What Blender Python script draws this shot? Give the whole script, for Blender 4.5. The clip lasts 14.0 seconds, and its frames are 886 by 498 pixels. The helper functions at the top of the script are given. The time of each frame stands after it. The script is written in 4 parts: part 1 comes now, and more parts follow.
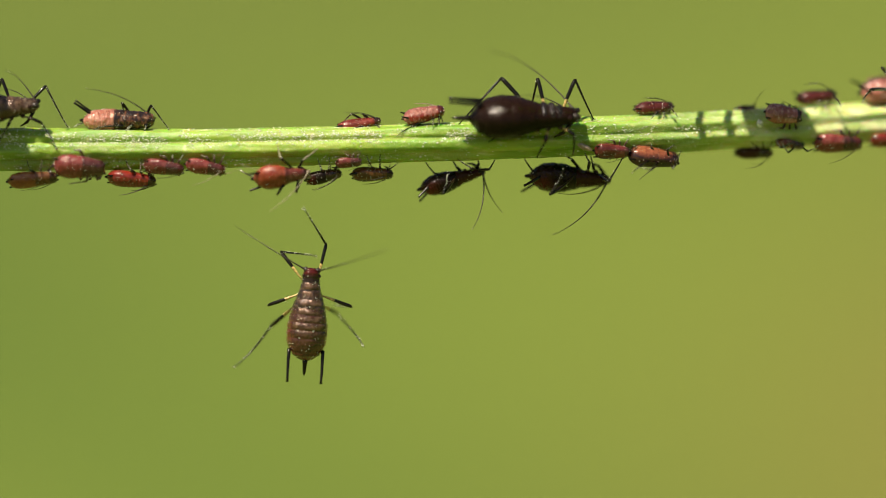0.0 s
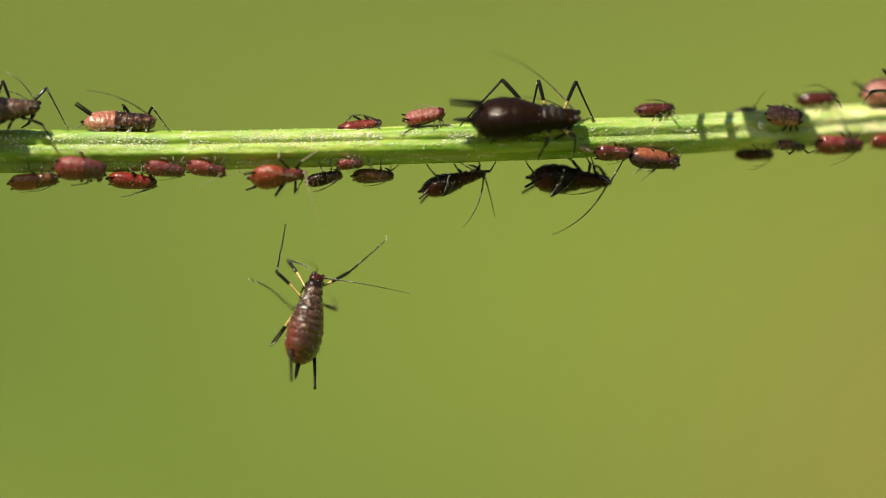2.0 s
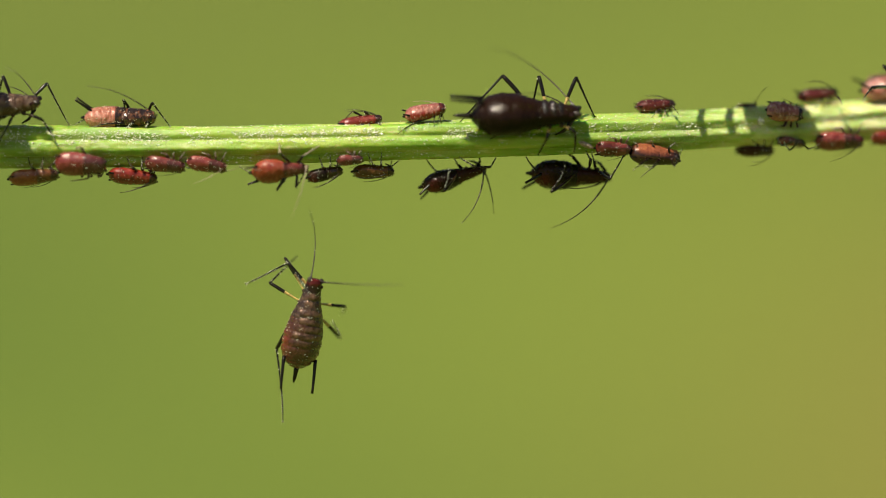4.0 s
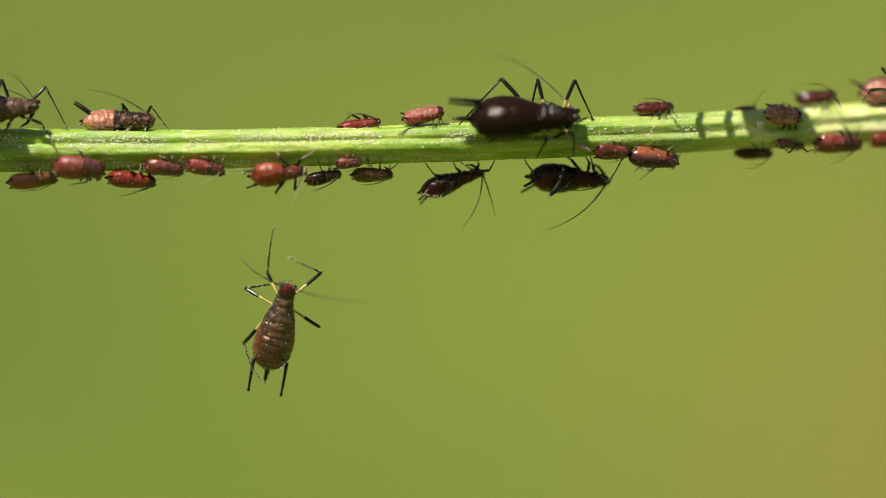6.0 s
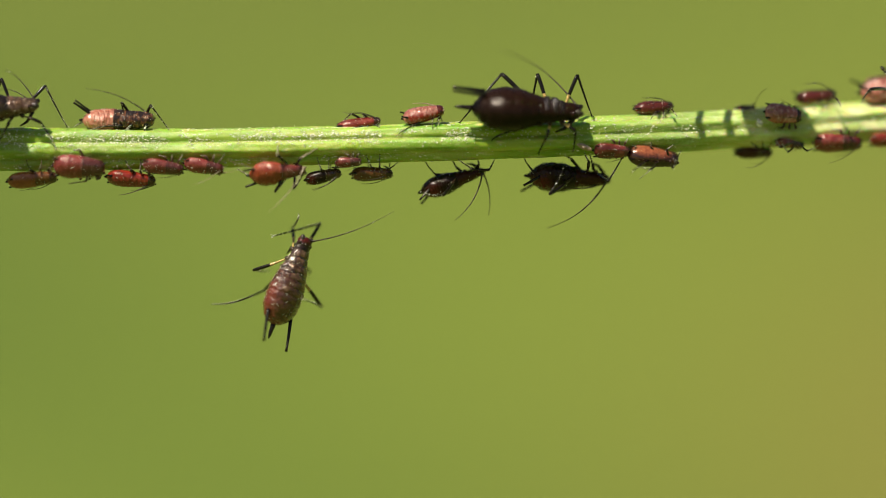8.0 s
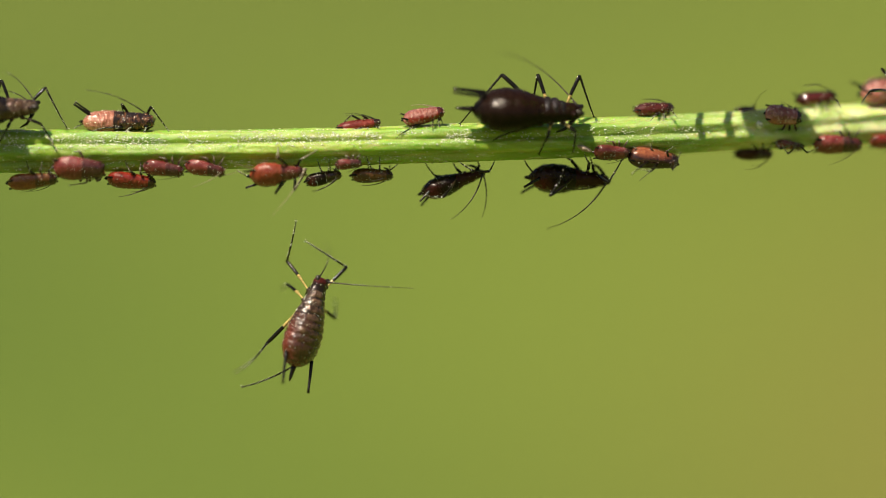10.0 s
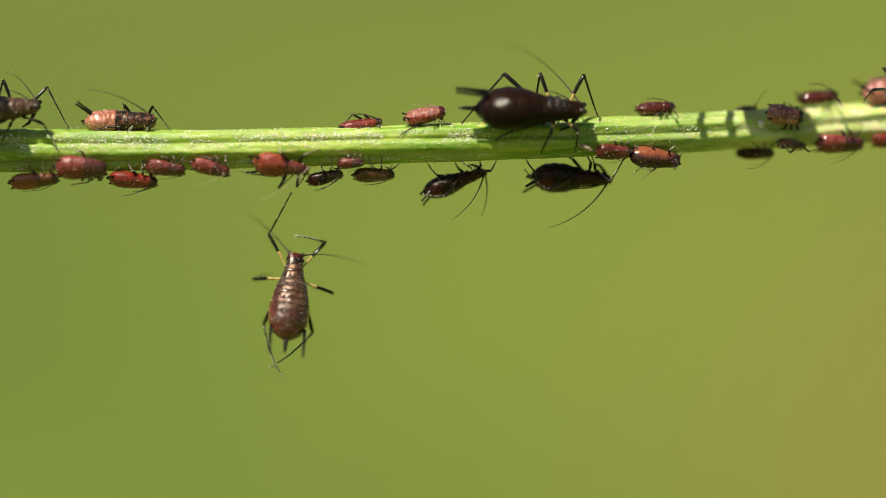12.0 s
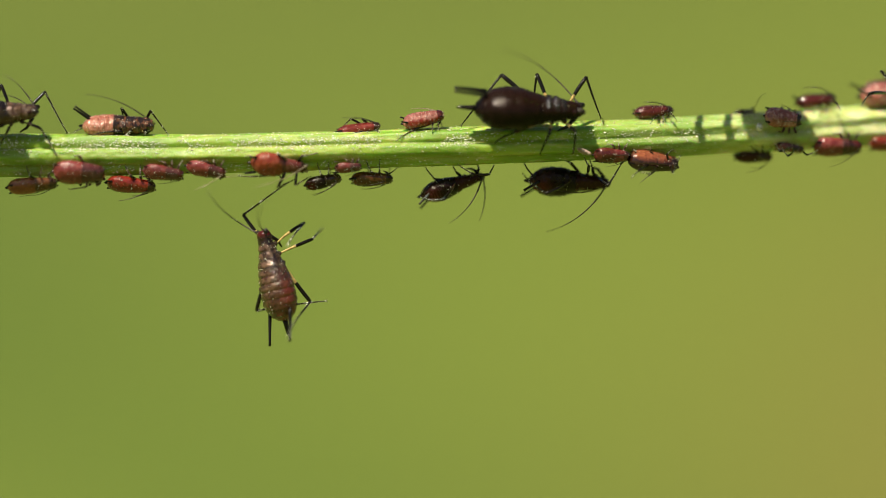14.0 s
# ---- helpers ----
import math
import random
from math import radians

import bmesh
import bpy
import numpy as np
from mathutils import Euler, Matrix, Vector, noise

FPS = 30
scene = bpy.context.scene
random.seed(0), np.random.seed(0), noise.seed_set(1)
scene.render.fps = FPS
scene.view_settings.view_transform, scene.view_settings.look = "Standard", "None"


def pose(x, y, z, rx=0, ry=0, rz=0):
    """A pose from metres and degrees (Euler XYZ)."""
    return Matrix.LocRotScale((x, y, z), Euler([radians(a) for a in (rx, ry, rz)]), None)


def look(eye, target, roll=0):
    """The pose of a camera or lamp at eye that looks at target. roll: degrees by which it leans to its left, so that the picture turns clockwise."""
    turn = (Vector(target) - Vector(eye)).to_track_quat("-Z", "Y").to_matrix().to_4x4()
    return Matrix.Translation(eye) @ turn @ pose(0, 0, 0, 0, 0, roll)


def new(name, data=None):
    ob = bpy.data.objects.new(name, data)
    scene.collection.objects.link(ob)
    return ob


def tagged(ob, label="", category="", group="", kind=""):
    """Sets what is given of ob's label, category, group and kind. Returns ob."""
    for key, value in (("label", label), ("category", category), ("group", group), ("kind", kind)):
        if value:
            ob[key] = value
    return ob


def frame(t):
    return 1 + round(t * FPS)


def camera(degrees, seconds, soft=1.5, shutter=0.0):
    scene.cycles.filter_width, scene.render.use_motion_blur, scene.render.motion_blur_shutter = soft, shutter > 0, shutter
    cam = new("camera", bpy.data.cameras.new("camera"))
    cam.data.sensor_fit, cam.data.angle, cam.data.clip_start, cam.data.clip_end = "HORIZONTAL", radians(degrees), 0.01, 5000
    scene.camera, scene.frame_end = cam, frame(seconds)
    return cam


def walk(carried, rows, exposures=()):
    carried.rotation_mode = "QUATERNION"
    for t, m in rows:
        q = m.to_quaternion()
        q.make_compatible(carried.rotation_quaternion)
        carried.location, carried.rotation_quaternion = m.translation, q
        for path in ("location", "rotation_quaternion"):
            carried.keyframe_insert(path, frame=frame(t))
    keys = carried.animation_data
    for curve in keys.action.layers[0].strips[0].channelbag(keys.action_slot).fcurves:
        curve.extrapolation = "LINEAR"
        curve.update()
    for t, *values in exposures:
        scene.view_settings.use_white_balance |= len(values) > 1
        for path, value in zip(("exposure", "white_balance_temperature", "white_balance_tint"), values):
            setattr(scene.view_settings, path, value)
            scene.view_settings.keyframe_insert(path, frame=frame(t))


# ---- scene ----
U = 0.0175e-3            # one step of the plan grid, in metres
DIST = 0.1117            # from the lens to the stem's axis

cam = camera(14.0, 14.0, soft=0.85, shutter=0.15)
cam.data.dof.use_dof = True
cam.data.dof.focus_distance = DIST - 9 * U
cam.data.dof.aperture_fstop = 11.0


def sway(dx, dh, roll):
    """The camera's pose, shifted by grid steps and rolled by degrees."""
    return pose(-dx * U, -DIST, dh * U, 90, 0, 0) @ pose(0, 0, 0, 0, 0, roll)


walk(cam, [
    (0.0, sway(0.00, 0.00, 0.000)),
    (0.5, sway(0.28, -0.72, 0.088)),
    (1.0, sway(6.80, -0.00, -0.007)),
    (1.5, sway(7.45, -0.00, -0.003)),
    (2.0, sway(1.56, 3.22, -0.000)),
    (2.5, sway(-1.32, -0.52, 0.065)),
    (3.0, sway(-0.20, -4.43, 0.028)),
    (5.5, sway(3.02, -1.96, 0.062)),
    (6.0, sway(-0.04, 1.21, -0.022)),
    (6.5, sway(-2.49, 2.41, -0.055)),
    (7.0, sway(-2.47, -4.18, 0.077)),
    (7.5, sway(-1.22, -1.65, 0.034)),
    (8.0, sway(-0.62, -0.45, -0.015)),
    (10.5, sway(-0.25, 2.65, -0.027)),
    (11.0, sway(1.31, 0.52, -0.061)),
    (11.5, sway(3.09, 2.05, -0.097)),
    (12.0, sway(2.80, 1.31, -0.043)),
    (12.5, sway(0.67, 2.09, -0.037)),
    (13.0, sway(-2.28, 5.28, -0.086)),
    (13.5, sway(-0.20, -1.43, 0.028)),
    (14.0, sway(-0.41, 8.35, -0.151)),
], exposures=[(0.0, 0.55), (1.0, 0.52), (3.0, 0.50), (14.0, 0.475)])

# ---- world, sun, exposure ----
SUN_FROM = Vector((-0.36, -0.46, 0.81)).normalized()
world = bpy.data.worlds.new("sky")
scene.world = world
world.use_nodes = True
wn = world.node_tree.nodes
sky = wn.new("ShaderNodeTexSky")
sky.sky_type = "NISHITA"
sky.sun_disc = False
sky.dust_density = 2.0
sky.sun_elevation = math.asin(SUN_FROM.z)
sky.sun_rotation = math.atan2(SUN_FROM.x, SUN_FROM.y)
wn["Background"].inputs["Strength"].default_value = 0.042
world.node_tree.links.new(sky.outputs["Color"], wn["Background"].inputs["Color"])
sun_data = bpy.data.lights.new("sun", "SUN")
sun_data.energy = 5.0
sun_data.angle = radians(0.53)
sun_data.color = (1.0, 0.93, 0.80)
sun = new("sun", sun_data)
sun.matrix_world = look(SUN_FROM * 5, (0, 0, 0))
scene.view_settings.exposure = 0.50


# ---- materials ----
def shader(name, rough=0.5, metal=0.0, spec=0.5):
    m = bpy.data.materials.new(name)
    m.use_nodes = True
    t = m.node_tree
    b = t.nodes["Principled BSDF"]
    b.inputs["Roughness"].default_value = rough
    b.inputs["Metallic"].default_value = metal
    b.inputs["Specular IOR Level"].default_value = spec
    return m, t, b


def add(t, kind, **values):
    n = t.nodes.new(kind)
    for key, value in values.items():
        n.inputs[key.replace("_", " ")].default_value = value
    return n


def grain(t, scale, detail=3.0, rough=0.55, coord="Object", stretch=None):
    """A noise of the thing's own space; scale in waves a metre."""
    tc = t.nodes.new("ShaderNodeTexCoord")
    n = add(t, "ShaderNodeTexNoise", Scale=scale, Detail=detail, Roughness=rough)
    if stretch:
        mp = add(t, "ShaderNodeMapping", Scale=stretch)
        t.links.new(tc.outputs[coord], mp.inputs["Vector"])
        t.links.new(mp.outputs["Vector"], n.inputs["Vector"])
    else:
        t.links.new(tc.outputs[coord], n.inputs["Vector"])
    return n


def ramp(t, source, stops):
    r = t.nodes.new("ShaderNodeValToRGB")
    e = r.color_ramp.elements
    e[0].position, e[0].color = stops[0][0], (*stops[0][1], 1)
    e[1].position, e[1].color = stops[-1][0], (*stops[-1][1], 1)
    for p, c in stops[1:-1]:
        e.new(p).color = (*c, 1)
    t.links.new(source, r.inputs["Fac"])
    return r


def mix(t, fac, a, b, mode="MIX"):
    """Mixes two colours; a, b and fac are sockets or values."""
    n = t.nodes.new("ShaderNodeMix")
    n.data_type, n.blend_type = "RGBA", mode
    for socket, value in ((n.inputs[0], fac), (n.inputs[6], a), (n.inputs[7], b)):
        if isinstance(value, (int, float)):
            socket.default_value = value
        elif isinstance(value, tuple):
            socket.default_value = (*value, 1)
        else:
            t.links.new(value, socket)
    return n.outputs[2]


def bump(t, b, height, distance, strength=1.0):
    n = add(t, "ShaderNodeBump", Strength=strength, Distance=distance)
    t.links.new(height, n.inputs["Height"])
    t.links.new(n.outputs["Normal"], b.inputs["Normal"])
    t.links.new(n.outputs["Normal"], b.inputs["Coat Normal"])


def cuticle(name, flank, back, rough=0.3, span=(0.45, 0.85), sss=0.0, pale=None, spec=0.5, relief=0.7, wet=0.4, metal=0.0, contrast=1.0, fore=None, ragged=0.5, fore_skin=None):
    """Insect skin: one colour on the flanks, another on the back, blotched and finely wrinkled."""
    m, t, b = shader(name, rough, metal, spec)
    tc = t.nodes.new("ShaderNodeTexCoord")
    sep = t.nodes.new("ShaderNodeSeparateXYZ")
    t.links.new(tc.outputs["Generated"], sep.inputs[0])
    blotch = grain(t, 1 / (16 * U), 4)
    wob = add(t, "ShaderNodeMath")
    wob.operation = "MULTIPLY_ADD"
    t.links.new(blotch.outputs["Fac"], wob.inputs[0])
    wob.inputs[1].default_value = ragged
    t.links.new(sep.outputs["Z"], wob.inputs[2])
    where = t.nodes.new("ShaderNodeMapRange")
    where.interpolation_type = "SMOOTHSTEP"
    where.inputs["From Min"].default_value = span[0] + 0.5 * ragged
    where.inputs["From Max"].default_value = span[1] + 0.5 * ragged
    t.links.new(wob.outputs[0], where.inputs["Value"])
    col = mix(t, where.outputs["Result"], flank, back)
    if fore:
        # the front of the piece takes the back's colour, or one of its own, all round
        ahead = t.nodes.new("ShaderNodeMapRange")
        ahead.interpolation_type = "SMOOTHSTEP"
        ahead.inputs["From Min"].default_value = fore[0]
        ahead.inputs["From Max"].default_value = fore[1]
        t.links.new(sep.outputs["X"], ahead.inputs["Value"])
        col = mix(t, ahead.outputs["Result"], col, fore_skin or back)
    if pale:
        dust = grain(t, 1 / (9 * U), 4, 0.6, stretch=(1.2, 0.8, 0.8))
        cover = ramp(t, dust.outputs["Fac"], [(0.47, (0, 0, 0)), (0.68, (0.75 * contrast,) * 3)])
        col = mix(t, cover.outputs["Color"], col, pale)
    fine = grain(t, 1 / (4.5 * U), 1.5)
    speck = ramp(t, fine.outputs["Fac"], [(0.35, (0.78, 0.75, 0.75)), (0.62, (1.14, 1.14, 1.14))])
    col = mix(t, 1.0, col, speck.outputs["Color"], "MULTIPLY")
    info = t.nodes.new("ShaderNodeObjectInfo")
    tone = ramp(t, info.outputs["Random"], [(0.0, (0.8, 0.78, 0.76)), (1.0, (1.2, 1.2, 1.2))])
    col = mix(t, 1.0, col, tone.outputs["Color"], "MULTIPLY")
    t.links.new(col, b.inputs["Base Color"])
    b.inputs["Specular Tint"].default_value = (1.0, 0.88, 0.76, 1)
    b.inputs["Coat Weight"].default_value = wet
    b.inputs["Coat Roughness"].default_value = 0.08
    if sss:
        b.inputs["Subsurface Weight"].default_value = sss
        b.inputs["Subsurface Radius"].default_value = (1.0, 0.35, 0.2)
        b.inputs["Subsurface Scale"].default_value = 8 * U
    rr = ramp(t, blotch.outputs["Fac"], [(0.3, (rough * 0.5,) * 3), (0.7, (rough * 1.1,) * 3)])
    t.links.new(rr.outputs["Color"], b.inputs["Roughness"])
    bump(t, b, fine.outputs["Fac"], 2.2 * U * relief, 0.9)
    return m


def horn(name, colour, rough=0.26, wet=0.28):
    """Hard limb skin with fine rings and hairs' sockets."""
    m, t, b = shader(name, rough, spec=0.4)
    n = grain(t, 1 / (4 * U), 3)
    r = ramp(t, n.outputs["Fac"], [(0.35, tuple(c * 0.5 for c in colour)), (0.65, tuple(min(1, c * 1.4) for c in colour))])
    t.links.new(r.outputs["Color"], b.inputs["Base Color"])
    b.inputs["Coat Weight"].default_value = wet
    b.inputs["Coat Roughness"].default_value = 0.13
    b.inputs["Specular Tint"].default_value = (1.0, 0.88, 0.76, 1)
    bump(t, b, n.outputs["Fac"], 0.7 * U, 0.6)
    return m


BLACK_RED = cuticle("black_and_dark_red_skin", (0.022, 0.007, 0.005), (0.068, 0.008, 0.006), 0.24, (0.45, 0.85), spec=0.2, relief=0.6, wet=0.05, fore=(0.25, 0.6), fore_skin=(0.010, 0.005, 0.004))
BLACK_BROWN = cuticle("black_brown_skin", (0.030, 0.008, 0.005), (0.036, 0.010, 0.006), 0.24, (0.3, 0.7), spec=0.2, relief=0.6, wet=0.05)
ADULT_BLACK = cuticle("satin_black_brown_skin", (0.005, 0.0024, 0.0015), (0.012, 0.0046, 0.0020), 0.30, (0.50, 0.85), spec=0.14, relief=0.6, wet=0.12)
BRONZE = cuticle("bronze_black_skin", (0.050, 0.022, 0.011), (0.036, 0.019, 0.010), 0.13, pale=(0.17, 0.12, 0.08), wet=0.3)
HANG_SKIN = cuticle("red_brown_skin", (0.135, 0.023, 0.010), (0.052, 0.017, 0.009), 0.16, (0.55, 0.88), pale=(0.140, 0.062, 0.034), relief=1.1, wet=0.6, contrast=0.7, fore=(0.5, 0.9))
HANG_FRONT = cuticle("bronze_thorax_skin", (0.026, 0.013, 0.008), (0.026, 0.013, 0.008), 0.16, pale=(0.15, 0.095, 0.055), relief=1.0, wet=0.6)
BANDED = cuticle("dark_thorax_skin_with_orange_bands", (0.028, 0.014, 0.011), (0.022, 0.013, 0.010), 0.14, pale=(0.24, 0.09, 0.035))
RED = cuticle("red_skin", (0.165, 0.015, 0.008), (0.13, 0.013, 0.007), 0.15, sss=0.1, pale=(0.24, 0.050, 0.030))
RED_BLOTCHED = cuticle("blotched_dark_red_skin", (0.165, 0.015, 0.008), (0.12, 0.012, 0.007), 0.15, sss=0.1, pale=(0.035, 0.008, 0.006), contrast=0.8)
CORAL = cuticle("orange_red_skin", (0.21, 0.032, 0.014), (0.17, 0.025, 0.011), 0.18, sss=0.1, pale=(0.29, 0.080, 0.042))
RED_PALE = cuticle("pale_dusted_red_skin", (0.19, 0.018, 0.011), (0.24, 0.080, 0.060), 0.15, (0.55, 0.75), sss=0.1, pale=(0.42, 0.22, 0.17))
PINK = cuticle("pink_skin", (0.40, 0.165, 0.105), (0.34, 0.115, 0.070), 0.15, sss=0.15, pale=(0.50, 0.27, 0.18))
ROSE = cuticle("rose_skin", (0.155, 0.022, 0.019), (0.125, 0.020, 0.017), 0.2, sss=0.1, pale=(0.23, 0.065, 0.052))
MAROON = cuticle("maroon_skin", (0.080, 0.010, 0.007), (0.055, 0.009, 0.007), 0.15, pale=(0.11, 0.022, 0.015))
ORANGE = cuticle("orange_brown_skin", (0.25, 0.080, 0.022), (0.20, 0.048, 0.014), 0.15, sss=0.2, pale=(0.16, 0.040, 0.016))
ORANGE_BACK = cuticle("black_skin_with_orange_back", (0.022, 0.008, 0.005), (0.20, 0.058, 0.026), 0.20, (0.79, 0.98), relief=0.3, ragged=0.14)
OCHRE = cuticle("ochre_brown_skin", (0.105, 0.036, 0.010), (0.060, 0.020, 0.007), 0.15, sss=0.1, pale=(0.12, 0.045, 0.014))
MOTTLED = cuticle("mottled_pink_skin", (0.38, 0.130, 0.095), (0.26, 0.080, 0.060), 0.16, (0.55, 0.85), pale=(0.60, 0.36, 0.30))
THORAX_DARK = cuticle("dark_thorax_skin", (0.045, 0.015, 0.008), (0.020, 0.008, 0.005), 0.14, pale=(0.075, 0.035, 0.022))
THORAX_ROSE = cuticle("dull_rose_thorax_skin", (0.080, 0.018, 0.015), (0.055, 0.016, 0.014), 0.2, pale=(0.15, 0.065, 0.058), contrast=0.6)
DUSKY_RED = cuticle("dusky_red_thorax_skin", (0.13, 0.022, 0.015), (0.10, 0.022, 0.016), 0.18, pale=(0.22, 0.08, 0.06))
HEAD_RED = cuticle("dark_red_head_skin", (0.020, 0.010, 0.007), (0.080, 0.009, 0.007), 0.22, (2.0, 3.0), wet=0.05, fore=(0.40, 0.75))
BLACK_HORN = horn("black_horn", (0.006, 0.004, 0.003), 0.15, 0.15)
SIPHON_HORN = horn("dull_black_horn", (0.006, 0.004, 0.003), 0.24, 0.0)
FEELER_HORN = horn("feeler_brown_horn", (0.016, 0.011, 0.007), 0.45)
PALE_FEELER = horn("pale_feeler_horn", (0.26, 0.20, 0.13), 0.35)
BROWN_HORN = horn("brown_horn", (0.030, 0.016, 0.009), 0.2)
YELLOW_HORN = horn("straw_yellow_horn", (0.46, 0.32, 0.10), 0.3)
PALE_HORN = horn("dusky_brown_horn", (0.085, 0.050, 0.036), 0.3)
EYE = horn("dark_eye", (0.020, 0.004, 0.004), 0.12)


def shell(name, dark, light, rough=0.28, metal=0.55):
    """Hard shining back plate: bronze with darker pits."""
    m, t, b = shader(name, rough, metal, 0.6)
    n = grain(t, 1 / (12 * U), 4, 0.65)
    r = ramp(t, n.outputs["Fac"], [(0.38, dark), (0.62, light)])
    t.links.new(r.outputs["Color"], b.inputs["Base Color"])
    q = ramp(t, n.outputs["Fac"], [(0.3, (rough * 1.5,) * 3), (0.65, (rough * 0.8,) * 3)])
    t.links.new(q.outputs["Color"], b.inputs["Roughness"])
    bump(t, b, grain(t, 1 / (3.5 * U), 2).outputs["Fac"], 1.8 * U, 0.9)
    return m


BRONZE_SHELL = shell("bronze_plate", (0.034, 0.014, 0.008), (0.215, 0.118, 0.068), 0.22, 0.4)
BLACK_SHELL = shell("black_plate", (0.006, 0.004, 0.003), (0.030, 0.016, 0.011), 0.2, 0.2)


def stem_skin():
    m, t, b = shader("green_stem_skin", 0.42, spec=0.5)
    streak = grain(t, 1 / (26 * U), 4, 0.6, stretch=(0.065, 1.0, 1.0))
    col = ramp(t, streak.outputs["Fac"], [(0.34, (0.135, 0.240, 0.014)), (0.5, (0.215, 0.310, 0.034)), (0.64, (0.30, 0.36, 0.068))])
    mottle = grain(t, 1 / (9 * U), 4, 0.65, stretch=(0.34, 1.0, 1.0))
    pale = ramp(t, mottle.outputs["Fac"], [(0.56, (0, 0, 0)), (0.69, (0.9, 0.9, 0.9))])
    col = mix(t, pale.outputs["Color"], col.outputs["Color"], (0.44, 0.46, 0.21))
    # older skin, farther along the stem, is paler
    tc = t.nodes.new("ShaderNodeTexCoord")
    sep = t.nodes.new("ShaderNodeSeparateXYZ")
    t.links.new(tc.outputs["Object"], sep.inputs[0])
    old = t.nodes.new("ShaderNodeMapRange")
    old.inputs["From Min"].default_value = 250 * U
    old.inputs["From Max"].default_value = 800 * U
    old.inputs["To Max"].default_value = 0.34
    t.links.new(sep.outputs["X"], old.inputs["Value"])
    col = mix(t, old.outputs["Result"], col, (0.47, 0.49, 0.28))
    crust = grain(t, 1 / (15 * U), 3, 0.6, stretch=(0.3, 1.0, 1.0))
    flaky = ramp(t, crust.outputs["Fac"], [(0.46, (0, 0, 0)), (0.62, (2.2, 2.2, 2.2))])
    there = mix(t, 1.0, flaky.outputs["Color"], old.outputs["Result"], "MULTIPLY")
    col = mix(t, there, col, (0.56, 0.58, 0.34))
    patch = grain(t, 1 / (160 * U), 2)
    tone = ramp(t, patch.outputs["Fac"], [(0.35, (0.78, 0.85, 0.8)), (0.65, (1.15, 1.1, 1.1))])
    col = mix(t, 1.0, col, tone.outputs["Color"], "MULTIPLY")
    col = mix(t, 1.0, col, (1.31, 1.29, 1.28), "MULTIPLY")
    t.links.new(col, b.inputs["Base Color"])
    b.inputs["Subsurface Weight"].default_value = 0.75
    b.inputs["Subsurface Radius"].default_value = (0.38, 1.0, 0.10)
    b.inputs["Subsurface Scale"].default_value = 16 * U
    fine = grain(t, 1 / (5 * U), 4, 0.6)
    bump(t, b, fine.outputs["Fac"], 2.2 * U, 0.8)
    rr = ramp(t, mottle.outputs["Fac"], [(0.3, (0.5, 0.5, 0.5)), (0.7, (0.22, 0.22, 0.22))])
    t.links.new(rr.outputs["Color"], b.inputs["Roughness"])
    return m


def meadow():
    """Sunlit meadow bank: patches of lush, olive and dry brown sward."""
    m, t, b = shader("meadow_grass", 0.8, spec=0.2)
    tc = t.nodes.new("ShaderNodeTexCoord")

    def patch(centre, inner, outer, strength=1.0):
        """1 near the centre, 0 far from it, with a soft and uneven edge."""
        d = t.nodes.new("ShaderNodeVectorMath")
        d.operation = "DISTANCE"
        t.links.new(tc.outputs["Object"], d.inputs[0])
        d.inputs[1].default_value = centre
        r = t.nodes.new("ShaderNodeMapRange")
        r.interpolation_type = "SMOOTHSTEP"
        r.inputs["From Min"].default_value = outer
        r.inputs["From Max"].default_value = inner
        r.inputs["To Max"].default_value = strength
        t.links.new(d.outputs["Value"], r.inputs["Value"])
        return r.outputs["Result"]

    broad = grain(t, 3.2, 2, 0.5)
    green = ramp(t, broad.outputs["Fac"], [(0.30, (0.092, 0.127, 0.0163)), (0.5, (0.113, 0.148, 0.0188)), (0.70, (0.131, 0.160, 0.0210))])
    wide = grain(t, 0.9, 4, 0.55)
    browner = ramp(t, wide.outputs["Fac"], [(0.56, (0, 0, 0)), (0.66, (0.8, 0.8, 0.8))])
    col = mix(t, browner.outputs["Color"], green.outputs["Color"], (0.150, 0.116, 0.028))
    lusher = ramp(t, wide.outputs["Fac"], [(0.34, (0.9, 0.9, 0.9)), (0.46, (0, 0, 0))])
    col = mix(t, lusher.outputs["Color"], col, (0.070, 0.106, 0.0130))
    col = mix(t, patch((0.0, 2.1, 0.0), 0.5, 1.1), col, green.outputs["Color"])
    col = mix(t, patch((0.52, 1.85, -0.26), 0.05, 0.66, 0.85), col, (0.165, 0.116, 0.030))
    col = mix(t, patch((-0.48, 2.05, 0.0), 0.08, 0.60), col, (0.067, 0.102, 0.0124))
    col = mix(t, patch((-0.1, 2.95, 0.46), 0.2, 1.05, 0.95), col, (0.083, 0.101, 0.0162))
    col = mix(t, patch((0.06, 2.0, -0.04), 0.03, 0.26, 0.7), col, (0.124, 0.164, 0.0200))
    col = mix(t, patch((-0.18, 1.83, -0.085), 0.02, 0.2, 0.45), col, (0.076, 0.110, 0.0140))
    tuft = grain(t, 160, 4, 0.6)
    shade = ramp(t, tuft.outputs["Fac"], [(0.3, (0.7, 0.75, 0.7)), (0.7, (1.3, 1.25, 1.2))])
    col = mix(t, 1.0, col, shade.outputs["Color"], "MULTIPLY")
    col = mix(t, 1.0, col, (1.0, 1.02, 1.07), "MULTIPLY")
    t.links.new(col, b.inputs["Base Color"])
    bump(t, b, tuft.outputs["Fac"], 0.004, 0.6)
    return m


